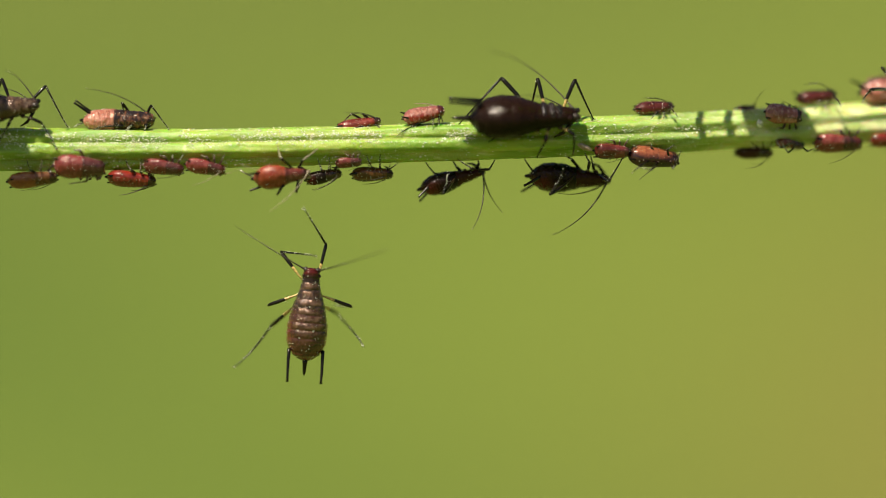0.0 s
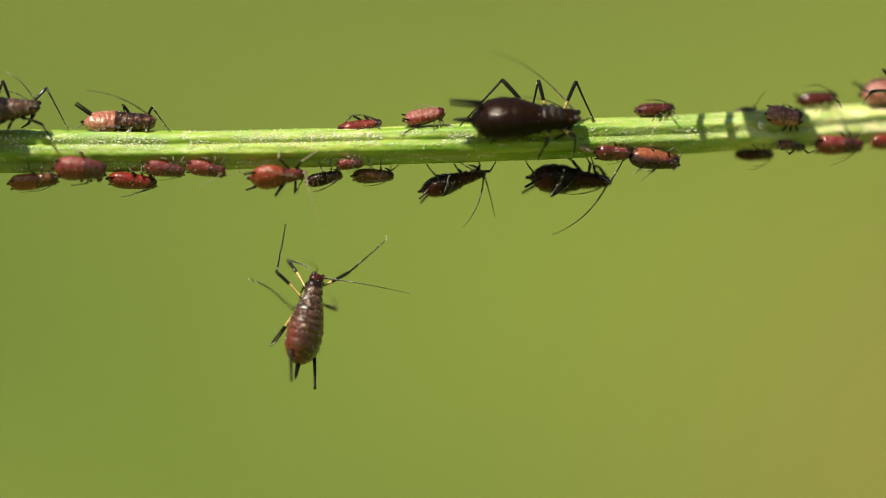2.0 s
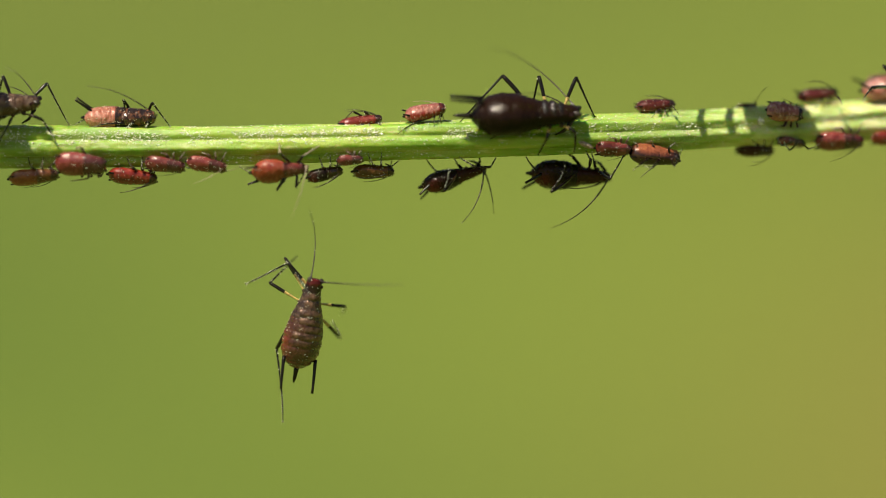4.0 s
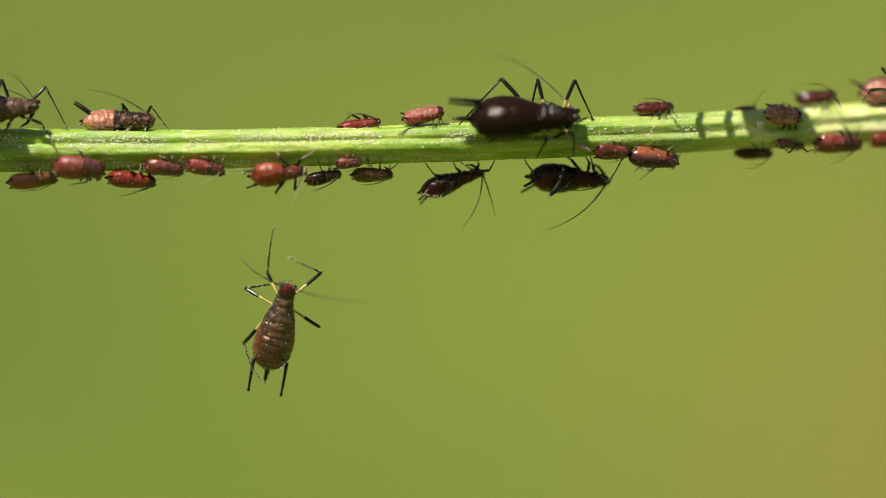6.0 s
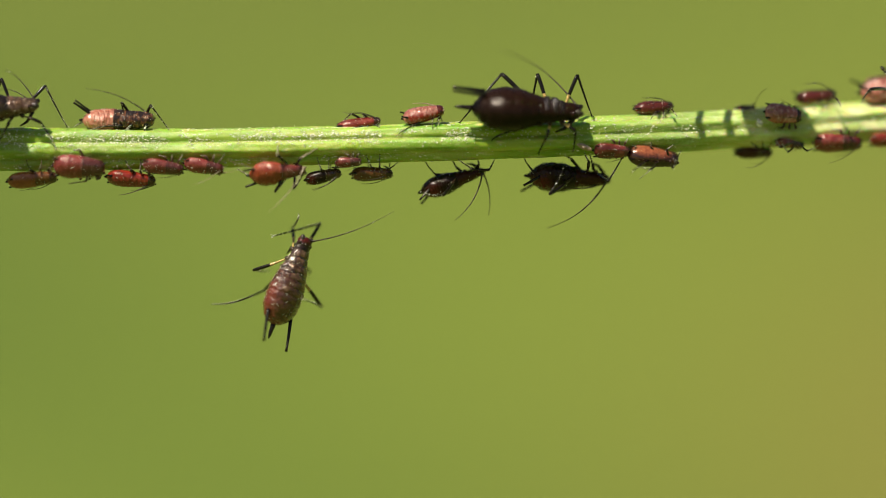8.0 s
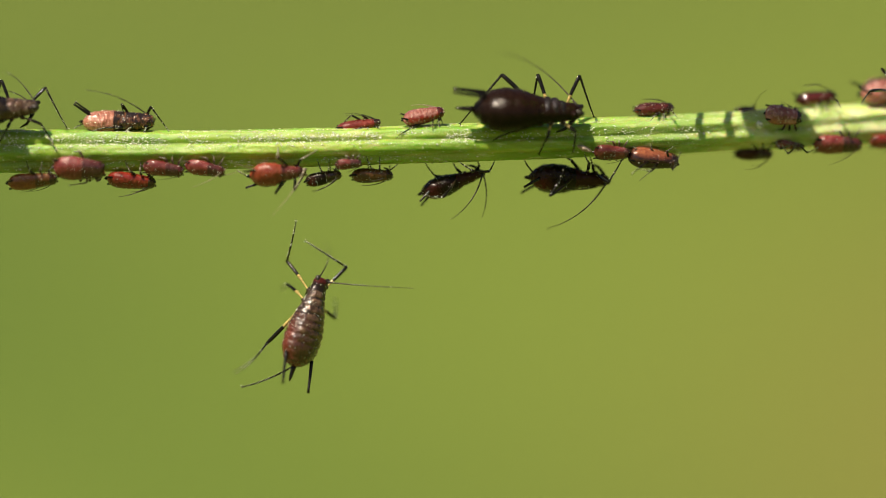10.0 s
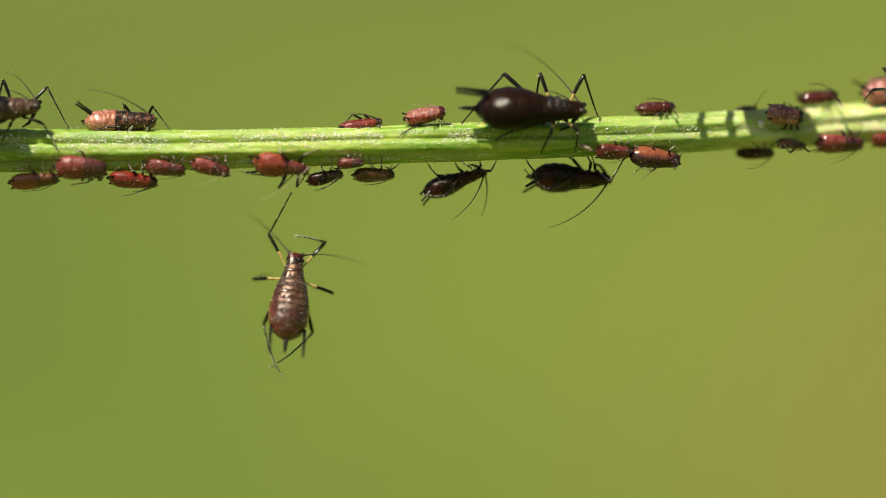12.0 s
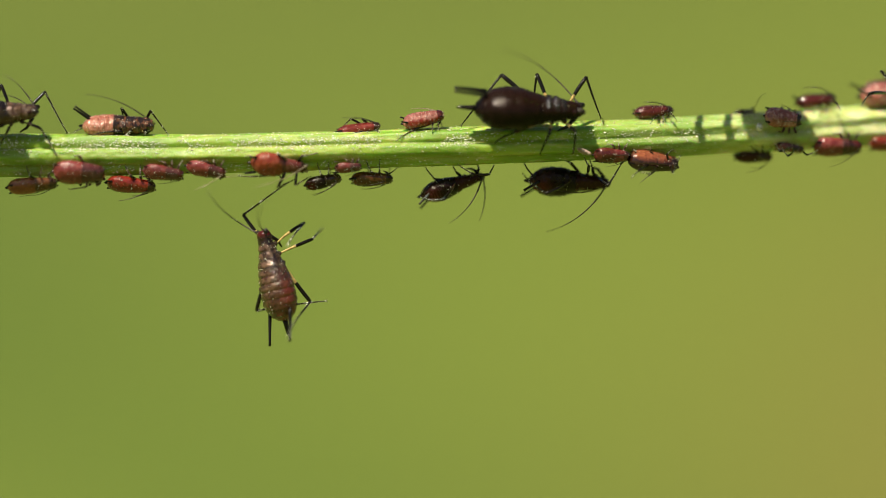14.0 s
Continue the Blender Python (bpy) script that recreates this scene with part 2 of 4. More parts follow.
STEM = stem_skin()
MEADOW = meadow()
HUSK = horn("pale_husk", (0.44, 0.32, 0.24), 0.3)
# wax colour, also used for the white grains that stand for sun glints
WAX_AND_GLINT = horn("white_wax_and_glint", (0.78, 0.78, 0.55), 0.2)


# ---- mesh helpers ----
def place(x, h, y=0.0):
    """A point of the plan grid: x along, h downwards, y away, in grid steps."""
    return Vector(((x - 784) * U, y * U, (441 - h) * U))


def part(name, bm, materials, parent, label="", at=None):
    """Links a bmesh as one smooth mesh object under a thing or a part."""
    me = bpy.data.meshes.new(name)
    bm.to_mesh(me)
    bm.free()
    for m in materials if isinstance(materials, (list, tuple)) else [materials]:
        me.materials.append(m)
    me.shade_smooth()
    ob = new(name, me)
    ob.parent = parent
    if at is not None:
        ob.matrix_basis = at
    return tagged(ob, label)


def rings(bm, loops, split=None):
    """Skins a row of closed loops of points, with pointed ends. split: the loop from which the second material starts."""
    rows = [[bm.verts.new(p) for p in loop] for loop in loops]
    n = len(rows[0])
    for i in range(len(rows) - 1):
        for j in range(n):
            f = bm.faces.new((rows[i][j], rows[i][(j + 1) % n], rows[i + 1][(j + 1) % n], rows[i + 1][j]))
            f.material_index = int(split is not None and i >= split)
    for row, flip in ((rows[0], True), (rows[-1], False)):
        mid = bm.verts.new(sum((v.co for v in row), Vector()) / n)
        for j in range(n):
            a, b = row[j], row[(j + 1) % n]
            f = bm.faces.new((b, a, mid) if flip else (a, b, mid))
            f.material_index = int(split is not None and not flip)


def tube(points, radii, sides=8, split=None, bm=None):
    """A tapered tube along points."""
    bm = bm or bmesh.new()
    pts = [Vector(p) for p in points]
    loops = []
    side = None
    for i, p in enumerate(pts):
        way = (pts[min(i + 1, len(pts) - 1)] - pts[max(i - 1, 0)]).normalized()
        if side is None:
            side = way.orthogonal().normalized()
        side = (side - way * side.dot(way)).normalized()
        up = way.cross(side)
        loops.append([p + (side * math.cos(a) + up * math.sin(a)) * radii[i] for a in
                      (2 * math.pi * k / sides for k in range(sides))])
    rings(bm, loops, split)
    return bm


def curve_value(table, s):
    for (a, u), (b, v) in zip(table, table[1:]):
        if s <= b:
            k = (s - a) / (b - a)
            k = k * k * (3 - 2 * k) * 0.5 + k * 0.5
            return u + (v - u) * k
    return table[-1][1]


def aim(a, b, up=Vector((0, 0, 1))):
    """The pose at a whose x axis points to b."""
    x = (b - a).normalized()
    y = up.cross(x)
    y = y.normalized() if y.length > 1e-4 else x.orthogonal().normalized()
    z = x.cross(y)
    m = Matrix((x, y, z)).transposed().to_4x4()
    m.translation = a
    return m


# ---- ground ----
def ground():
    xs = [-3000, -300, -60, -20, -8, -4, -2, -1, 0, 1, 2, 4, 8, 20, 60, 300, 3000]
    ys = [-3000, -300, -60, -20, -6, -2, -0.6, 0, 0.5, 1, 1.5, 2, 2.5, 3, 3.5, 4, 5, 6, 8, 12, 20, 60, 300, 3000]
    bm = bmesh.new()
    grid = []
    for y in ys:
        k = min(1, max(0, (y - 0.8) / 7))
        rise = 3.4 * k * k * (3 - 2 * k)
        grid.append([bm.verts.new((x, y, -0.30 + rise + (0.04 * noise.noise((x * 0.7, y * 0.7, 3)) if abs(x) < 60 and abs(y) < 60 else 0))) for x in xs])
    for i in range(len(ys) - 1):
        for j in range(len(xs) - 1):
            bm.faces.new((grid[i][j], grid[i][j + 1], grid[i + 1][j + 1], grid[i + 1][j]))
    ob = part("ground", bm, MEADOW, None)
    return tagged(ob, "sunlit green meadow bank, drier and browner to one side", "ground", kind="structure")


ground()

# ---- the stem ----
AXIS = [(-400, 268), (0, 265), (400, 262.5), (850, 249), (1250, 231.5), (1568, 212), (1900, 185)]
GIRTH = [(-400, 40), (0, 38), (400, 34.5), (850, 33), (1250, 33), (1568, 35), (1900, 36)]
LEAN = [(-400, 20), (0, 8), (500, 0), (1000, 8), (1300, 50), (1568, 100), (1900, 170)]


def bend(table, x):
    """A smooth curve through the table's knots."""
    for i in range(len(table) - 1):
        if x <= table[i + 1][0] or i == len(table) - 2:
            (x1, v1), (x2, v2) = table[i], table[i + 1]
            x0, v0 = table[max(i - 1, 0)]
            x3, v3 = table[min(i + 2, len(table) - 1)]
            m1 = (v2 - v0) / (x2 - x0)
            m2 = (v3 - v1) / (x3 - x1)
            k, w = (x - x1) / (x2 - x1), x2 - x1
            return ((2 * k**3 - 3 * k * k + 1) * v1 + (k**3 - 2 * k * k + k) * m1 * w
                    + (3 * k * k - 2 * k**3) * v2 + (k**3 - k * k) * m2 * w)
    return table[-1][1]


def twist(x):
    """The stem's ribs wind a little round it farther along."""
    k = min(1, max(0, (x - 550) / 700))
    return 0.36 * k * k * (3 - 2 * k)


def stem_point(x, angle, lift=0.0):
    """A point of the stem's skin; angle 0 faces the camera, 90 degrees is up."""
    a = angle
    r = bend(GIRTH, x)
    b = a + twist(x)
    ridge = 0.25 * (abs(math.cos(3 * b + 3.59)) ** 0.8 - 0.70) + 0.016 * math.cos(17 * b + 2 + 0.003 * x)
    rough = 0.05 * noise.noise((x * 0.012, 3 * math.cos(a), 3 * math.sin(a))) + 0.022 * noise.noise((x * 0.08, 6 * math.cos(a), 6 * math.sin(a)))
    rough += 0.02 * noise.noise((x * 0.2, 14 * math.cos(a), 14 * math.sin(a)))
    d = r * (0.98 + ridge + rough) + lift
    return place(x, bend(AXIS, x) - d * math.sin(a), bend(LEAN, x) - d * math.cos(a))


def lobe(half, reach_out):
    """A narrow shade-casting leaf lobe lying across, pointed at both ends, with a folded midrib."""
    bm = bmesh.new()
    top, under = [], []
    for i in range(13):
        k = i / 12
        w = half * math.sin(math.pi * (0.04 + 0.92 * k)) ** 0.35
        y = (k - 0.5) * 2 * reach_out
        z = -0.06 * abs(y)
        top.append([bm.verts.new(Vector((q * w, y, z + 0.25 * abs(q) * w)) * U) for q in (-1, -0.5, 0, 0.5, 1)])
        under.append([bm.verts.new(Vector((q * w, y, z + 0.25 * abs(q) * w - 2)) * U) for q in (-1, -0.5, 0, 0.5, 1)])
    for i in range(12):
        for j in range(4):
            bm.faces.new((top[i][j], top[i][j + 1], top[i + 1][j + 1], top[i + 1][j]))
            bm.faces.new((under[i][j], under[i + 1][j], under[i + 1][j + 1], under[i][j + 1]))
        for j, order in ((0, 1), (4, -1)):
            q = (top[i][j], top[i + 1][j], under[i + 1][j], under[i][j])
            bm.faces.new(q[::order])
    for i, order in ((0, 1), (12, -1)):
        for j in range(4):
            bm.faces.new((top[i][j], under[i][j], under[i][j + 1], top[i][j + 1])[::order])
    return bm


def shade_leaf(root, knots, lobes):
    """An unseen leaf added to cast shade: an arching stalk through the knots, and narrow lobes across it (place along,
    half width, half length, turn).
    """
    pts = []
    for a, b, c, d in zip([knots[0]] + knots, knots, knots[1:], knots[2:] + [knots[-1]]):
        for i in range(6):
            k = i / 6
            pts.append(0.5 * ((2 * b) + (c - a) * k + (2 * a - 5 * b + 4 * c - d) * k * k + (3 * b - a - 3 * c + d) * k**3))
    pts.append(knots[-1])
    stalk = part("leaf_stalk", tube(pts, [(9 - 6 * i / len(pts)) * U for i in range(len(pts))], 10), STEM, root, "arching leaf stalk, unseen, added to carry shading lobes")
    for x, half, reach_out, turn in lobes:
        part("leaf_lobe", lobe(half, reach_out), STEM, stalk, "narrow green leaf lobe, unseen, added for its shadow", pose(*place(x, -196, -267), 0, 0, turn))


def plant_stem():
    root = tagged(new("plant_stem"), "bright green ribbed plant stem bent level, crowded with aphids", "plant stem")
    sides = 88
    turn = [2 * math.pi * k / sides for k in range(sides)]
    bm = bmesh.new()
    loops = []
    for x in range(-300, 1801, 4):
        loops.append([stem_point(x, a) for a in turn])
    rings(bm, loops)
    part("stalk", bm, STEM, root)
    # the lower stalk outside, arching down to the ground
    start = place(1790, bend(AXIS, 1790), bend(LEAN, 1790))
    pts, radii = [], []
    for i in range(25):
        k = i / 24
        pts.append(start + Vector((0.075 * math.sin(k * 1.57), 0.012 * k, 0.006 * math.sin(k * 3.1) - 0.312 * k ** 2.2)))
        radii.append((35 + 20 * k) * U)
    part("lower_stalk", tube(pts, radii, 20), STEM, root)
    tip = place(-298, bend(AXIS, -298), bend(LEAN, -298))
    pts = [tip + Vector((-0.016 * k / 10, 0, -0.002 * (k / 10) ** 2)) for k in range(11)]
    part("shoot_tip", tube(pts, [(39 - 2.6 * k) * U for k in range(11)], 20), STEM, root)
    # unseen divided leaves added farther along, arching over to shade the stem in bars
    shade_leaf(root, [place(1760, bend(AXIS, 1760) - 20, bend(LEAN, 1760)), place(1790, 60, 120), place(1700, -110, 40), place(1480, -190, -90), place(1280, -200, -130), place(1120, -196, -138), place(1030, -194, -140), place(980, -190, -142)],
         ((1040, 6, 150, -20), (1089, 7, 150, -20), (1188, 63, 190, -6)))
    # this added leaf deepens the shade below the dark brown aphid
    shade_leaf(root, [place(-270, bend(AXIS, -270) - 25, bend(LEAN, -270)), place(-340, 80, 60), place(-330, -100, -40), place(-270, -180, -110), place(-170, -196, -138)], ((-190, 38, 160, 0),))
    # wax grains, many standing for glints of wet bumps, and short hairs on the skin
    ball = bmesh.new()
    bmesh.ops.create_icosphere(ball, subdivisions=1, radius=1.0)
    ball_verts = [v.co.copy() for v in ball.verts]
    ball_faces = [tuple(v.index for v in f.verts) for f in ball.faces]
    ball.free()
    verts, faces = [], []
    for i in range(9000):
        x = random.uniform(-40, 1610)
        a = random.gauss(*random.choice(((0.15, 0.08), (0.28, 0.07), (0.45, 0.10), (0.50, 0.08), (0.60, 0.08), (0.66, 0.10), (1.3, 0.2), (1.5, 0.25), (0.6, 0.6), (-0.85, 0.15)))) - twist(x)
        if noise.noise((x * 0.012, a * 1.5, 5)) < -0.1 or (x > 840 and i % 3):
            continue
        r = random.choice((0.35, 0.45, 0.5, 0.65, 0.85, 1.25)) * U * random.uniform(0.7, 1.15)
        p = stem_point(x, a, 0.2)
        long = random.uniform(1, 2.6)
        n0 = len(verts)
        verts += [p + Vector((c.x * long, c.y, c.z)) * r for c in ball_verts]
        faces += [tuple(n0 + k for k in f) for f in ball_faces]
    me = bpy.data.meshes.new("wax_and_glint_grains")
    me.from_pydata(verts, [], faces)
    me.materials.append(WAX_AND_GLINT)
    me.shade_smooth()
    grains = new("wax_and_glint_grains", me)
    grains.parent = root
    tagged(grains, "tiny white grains of wax and painted glints", kind="stuff")
    lump = bmesh.new()
    bmesh.ops.create_uvsphere(lump, u_segments=14, v_segments=10, radius=6.5 * U)
    for v in lump.verts:
        v.co *= 1 + 0.25 * noise.noise(v.co / U * 0.2)
    part("wax_lump", lump, WAX_AND_GLINT, root, "pale round wax lump", pose(*stem_point(1347, 0.22, 4)))
    verts, faces = [], []
    for i in range(700):
        x, a = random.uniform(-40, 1610), random.uniform(-0.6, 2.2)
        p = stem_point(x, a)
        out = Vector((random.uniform(-0.5, 0.5), -math.cos(a), math.sin(a))).normalized()
        side = out.orthogonal().normalized()
        other = out.cross(side)
        w, n0 = 0.55 * U, len(verts)
        verts += [p + side * w, p - side * w * 0.5 + other * w, p - side * w * 0.5 - other * w, p + out * random.uniform(1.6, 3.6) * U]
        faces += [(n0, n0 + 1, n0 + 3), (n0 + 1, n0 + 2, n0 + 3), (n0 + 2, n0, n0 + 3)]
    me = bpy.data.meshes.new("fuzz")
    me.from_pydata(verts, [], faces)
    me.materials.append(WAX_AND_GLINT)
    hairs = new("fuzz", me)
    hairs.parent = root
    tagged(hairs, "short white hairs", kind="stuff")
    return root


plant_stem()


# ---- aphids ----
# half width along the body, from the tail (0) to the brow (1)
ADULT = [(0, 0.08), (0.03, 0.33), (0.09, 0.66), (0.18, 0.91), (0.29, 1.0), (0.44, 0.95), (0.56, 0.76), (0.66, 0.60), (0.76, 0.54), (0.86, 0.43), (0.93, 0.38), (0.98, 0.28), (1.0, 0.14)]
NYMPH = [(0, 0.16), (0.03, 0.48), (0.09, 0.77), (0.18, 0.94), (0.30, 1.0), (0.44, 0.97), (0.56, 0.91), (0.66, 0.85), (0.76, 0.79), (0.86, 0.70), (0.93, 0.64), (0.98, 0.50), (1.0, 0.25)]
BARREL = [(0, 0.10), (0.03, 0.42), (0.08, 0.72), (0.19, 0.96), (0.30, 1.0), (0.40, 0.98), (0.50, 0.89), (0.61, 0.77), (0.66, 0.69), (0.72, 0.59), (0.78, 0.52), (0.84, 0.45), (0.90, 0.40), (0.95, 0.39), (0.985, 0.34), (1.0, 0.2)]


def body_piece(length, width, profile, s0, s1, segments, seed, rows=26, sides=26, wrinkle=1.0, steps=1.0, knob=0.05):
    """One closed piece of the body between two stations, ringed by segment furrows."""
    bm = bmesh.new()
    loops = []
    for i in range(rows + 1):
        k = i / rows
        s = s0 + (s1 - s0) * k
        end = min(1, (0.06 + min(k, 1 - k)) * 9) if s0 > 0 and s1 < 1 else min(1, (0.06 + (1 - k if s0 == 0 else k)) * 9)
        end = 0.55 + 0.45 * end
        furrow = abs(math.sin(math.pi * segments * k)) ** 0.6
        loop = []
        for j in range(sides):
            a = 2 * math.pi * j / sides
            ca, sa = math.cos(a), math.sin(a)
            r = 0.5 * width * curve_value(profile, s) * end * (1 - 0.035 * steps * (1 - furrow))
            p = Vector((s * 14, 3 * ca, 3 * sa))
            r *= 1 + wrinkle * (0.06 * noise.noise(p + Vector((seed, 0, 0))) + 0.05 * noise.noise(p * 2.7 + Vector((0, seed, 0))) + 0.045 * noise.noise(p * 5.5 + Vector((0, 0, seed))))
            # a row of low knobs along each flank and on the back of each segment
            r *= 1 + knob * furrow * max(0, math.cos(7 * a + 0.4)) ** 4
            lift = 0.84 if sa > 0 else 0.74
            loop.append(((s - 0.5) * length * U, ca * r * U, sa * r * lift * U))
        loops.append(loop)
    rings(bm, loops)
    return bm


def back_plate(length, width, profile, s0, s1, seed, reach=54, height=3.0):
    """One cross plate of the back between two stations, pillowed, with a middle lump and one on each side."""
    bm = bmesh.new()
    rows, cols = 8, 44
    grid = []
    rng = random.Random(seed)
    sizes = {k: rng.uniform(0.15, 1.2) for k in range(-4, 5)}
    for i in range(rows + 1):
        u = 2 * i / rows - 1
        s = s0 + (s1 - s0) * (u + 1) / 2
        line = []
        for j in range(cols + 1):
            v = (2 * j / cols - 1) * reach
            edge = max(0.0, 1 - u * u) ** 0.5 * max(0.0, 1 - (v / reach) ** 4)
            w = v + 6 * noise.noise((v * 0.03, seed, 2.0))
            lumps = sizes[round(w / 36)] * (0.45 + 0.55 * abs(math.cos(math.pi * w / 36.0))) * (1 + 0.9 * noise.noise((v * 0.06, u, seed))) - 0.08
            lumps *= 1 - 0.75 * (abs(v) / reach) ** 1.6
            r = 0.5 * width * curve_value(profile, s) + (height * lumps * edge - 1.6 * (1 - edge))
            a = radians(90 + v)
            line.append(bm.verts.new(Vector(((s - 0.5) * length, math.cos(a) * r, math.sin(a) * r * 0.84)) * U))
        grid.append(line)
    for i in range(rows):
        for j in range(cols):
            bm.faces.new((grid[i][j], grid[i][j + 1], grid[i + 1][j + 1], grid[i + 1][j]))
    bmesh.ops.recalc_face_normals(bm, faces=bm.faces)
    bm.normal_update()
    if sum(f.normal.z for f in bm.faces) < 0:
        bmesh.ops.reverse_faces(bm, faces=bm.faces)
    return bm


def speck(bm, at, r, slot):
    """A tiny eight-sided white grain that stands for a glint."""
    v = [bm.verts.new(at + Vector(d) * r) for d in ((1, 0, 0), (0, 1, 0), (-1, 0, 0), (0, -1, 0), (0, 0, 1), (0, 0, -1))]
    for i in range(4):
        for q in ((v[i], v[(i + 1) % 4], v[4]), (v[(i + 1) % 4], v[i], v[5])):
            bm.faces.new(q).material_index = slot


def glinted(bm, count, size, slot=1):
    """Strews white grains as glints over the sides and the back of a body piece or along a limb."""
    bm.faces.ensure_lookup_table()
    faces = list(bm.faces)
    for i in range(count):
        f = random.choice(faces)
        if f.normal.length == 0:
            f.normal_update()
        speck(bm, f.calc_center_median(), size * U * random.choice((0.5, 0.7, 0.7, 1.0)), slot)
    return bm


def femur_mesh(length, thick):
    k = 12
    pts = [(length * i / k, 0, length * 0.03 * math.sin(math.pi * i / k)) for i in range(k + 1)]
    radii = [thick * (0.48 + 0.62 * math.sin(min(1, i / k / 0.72) * math.pi / 2) ** 2) * (1 if i < k else 0.8) for i in range(k + 1)]
    return tube(pts, radii, 10, split=6)


def tibia_mesh(length, thick, bow):
    """Shin, with a knee, the two foot joints and a pair of claws at its end."""
    k = 36
    pts, radii = [], []
    for i in range(k + 1):
        f = i / k
        pts.append((length * f, 0, bow * length * 4 * f * (1 - f) * (0.5 + f)))
        r = thick * (0.74 - 0.34 * f) * (1.14 if i % 3 == 1 else 0.88)
        if i == 0:
            r = thick * 0.95
        if i == k - 3:
            r *= 1.3
        radii.append(r if f < 0.9 else thick * 0.36)
    bm = tube(pts, radii, 7)
    end = Vector(pts[-1])
    for sy in (-1, 1):
        tube([end, end + Vector((thick * 0.8, sy * thick * 0.5, 0)), end + Vector((thick * 1.3, sy * thick * 0.9, -thick * 0.7))],
             [thick * 0.3, thick * 0.22, thick * 0.08], 5, bm=bm)
    return bm


def antenna_mesh(length, thick, bow):
    """Six-jointed feeler: a stout base, then ever finer joints."""
    k = 26
    pts, radii = [], []
    for i in range(k + 1):
        f = i / k
        pts.append((length * f, 0, bow * length * 4 * f * (1 - f)))
        r = thick * (0.85 - 0.62 * f ** 0.8) * (1.18 if i in (6, 7, 12, 13, 18, 19) else 1)
        radii.append(thick * 1.7 if i < 1 else thick * 1.3 if i == 1 else r)
    return tube(pts, radii, 6)


def aphid(label, m, length, width, skins, legs, feelers, profile=NYMPH, siphon=0.13, cauda=0.07, thick=2.0,
          feeler=0.58, feeler_skin=FEELER_HORN, steps=0.3, knob=0.03, siphon_at=0.13,
          horn_base=PALE_HORN, knee_skin=BROWN_HORN, shin=BROWN_HORN, wrinkle=0.6, seed=0.0, shin_bow=0.05, group="aphids on the stem", siphon_skin=SIPHON_HORN,
          siphon_lift=0.12, siphon_out=0.16, tail_skin=SIPHON_HORN, siphon_apart=0.85, glints=0.7, waist=0.60, siphon_up=0.10, leg_glints=None, pale_legs=(), plates=None, plate_rows=(4, 3), plate_reach=76, plate_height=1.9):
    """An aphid at the pose m: x to its head, y to its left, z to its back. legs: six pairs of knee and foot, feelers: two tips, in its space, in metres."""
    root = tagged(new("aphid"), label, "aphid", group)
    leg_glints = glints if leg_glints is None else leg_glints
    root.matrix_basis = m
    big = length > 110
    rr, ss = (84, 46) if big else (44, 30)
    grain_size = 0.95 if big else 0.85
    # white grains on body, shins and feelers put the sun's glints into colour
    abdomen = part("abdomen", glinted(body_piece(length, width, profile, 0.0, waist, 7, seed, rr, ss, wrinkle, steps, knob), int(glints * 60), grain_size), [skins[0], WAX_AND_GLINT], root)
    thorax = part("thorax", glinted(body_piece(length, width, profile, waist - 0.05, 0.88, 3, seed + 3, rr // 2 + 4, ss, wrinkle, steps, knob), int(glints * 36), grain_size), [skins[1], WAX_AND_GLINT], root)
    head = part("head", glinted(body_piece(length, width * 1.03, profile, 0.85, 1.0, 1, seed + 7, rr // 2, ss, wrinkle, steps, knob), int(glints * 12), grain_size), [skins[2], WAX_AND_GLINT], root)
    if plates:
        for owner, a, b, n in ((abdomen, 0.27, waist - 0.01, plate_rows[0]), (thorax, waist - 0.005, 0.86, plate_rows[1])):
            for k in range(n):
                w = (b - a) / n
                fore = min(1, (a + w * k) / 0.42)
                part("back_plate", back_plate(length, width, profile, a + w * (k + 0.02), a + w * (k + 0.98), seed + 1.7 * k + a, plate_reach * (0.55 + 0.45 * fore), plate_height * (0.35 + 0.65 * fore)), plates, owner)
    for side in (1, -1):
        # the stout knob that carries the feeler
        root_at = brow(length, width, profile)[0 if side == 1 else 1]
        k = 0.055 * width * U
        part("feeler_base", tube([root_at + Vector((-2.2 * k, -side * 0.8 * k, -0.2 * k)), root_at, root_at + Vector((1.3 * k, side * 0.9 * k, 0))], [1.5 * k, 1.25 * k, 0.8 * k], 10), [feeler_skin], head)
        bm = bmesh.new()
        rad = 0.036 * width + 1.0
        bmesh.ops.create_uvsphere(bm, u_segments=12, v_segments=8, radius=rad * U)
        part("eye", bm, EYE, head, "", pose(0.42 * length * U, side * 0.5 * width * curve_value(profile, 0.92) * 0.93 * U, 0.05 * width * U))
        # wax tube on the back
        base = Vector(((siphon_at - 0.5) * length, side * 0.5 * width * curve_value(profile, siphon_at) * siphon_apart, siphon_up * width)) * U
        way = Vector((-1, side * siphon_out, siphon_lift)).normalized()
        sl = siphon * length * U
        pts = [base + way * sl * (i / 8) + Vector((0, -side * 0.03 * sl * (i / 8) ** 2, 0)) for i in range(9)]
        th = thick * U * 0.95
        part("siphunculus", tube(pts, [th * (1.25 - 0.5 * i / 8) if i < 8 else th * 0.95 for i in range(9)], 9), siphon_skin, root)
    base = Vector(((0.015 - 0.5) * length, 0, 0.02 * width)) * U
    tl = cauda * length * U
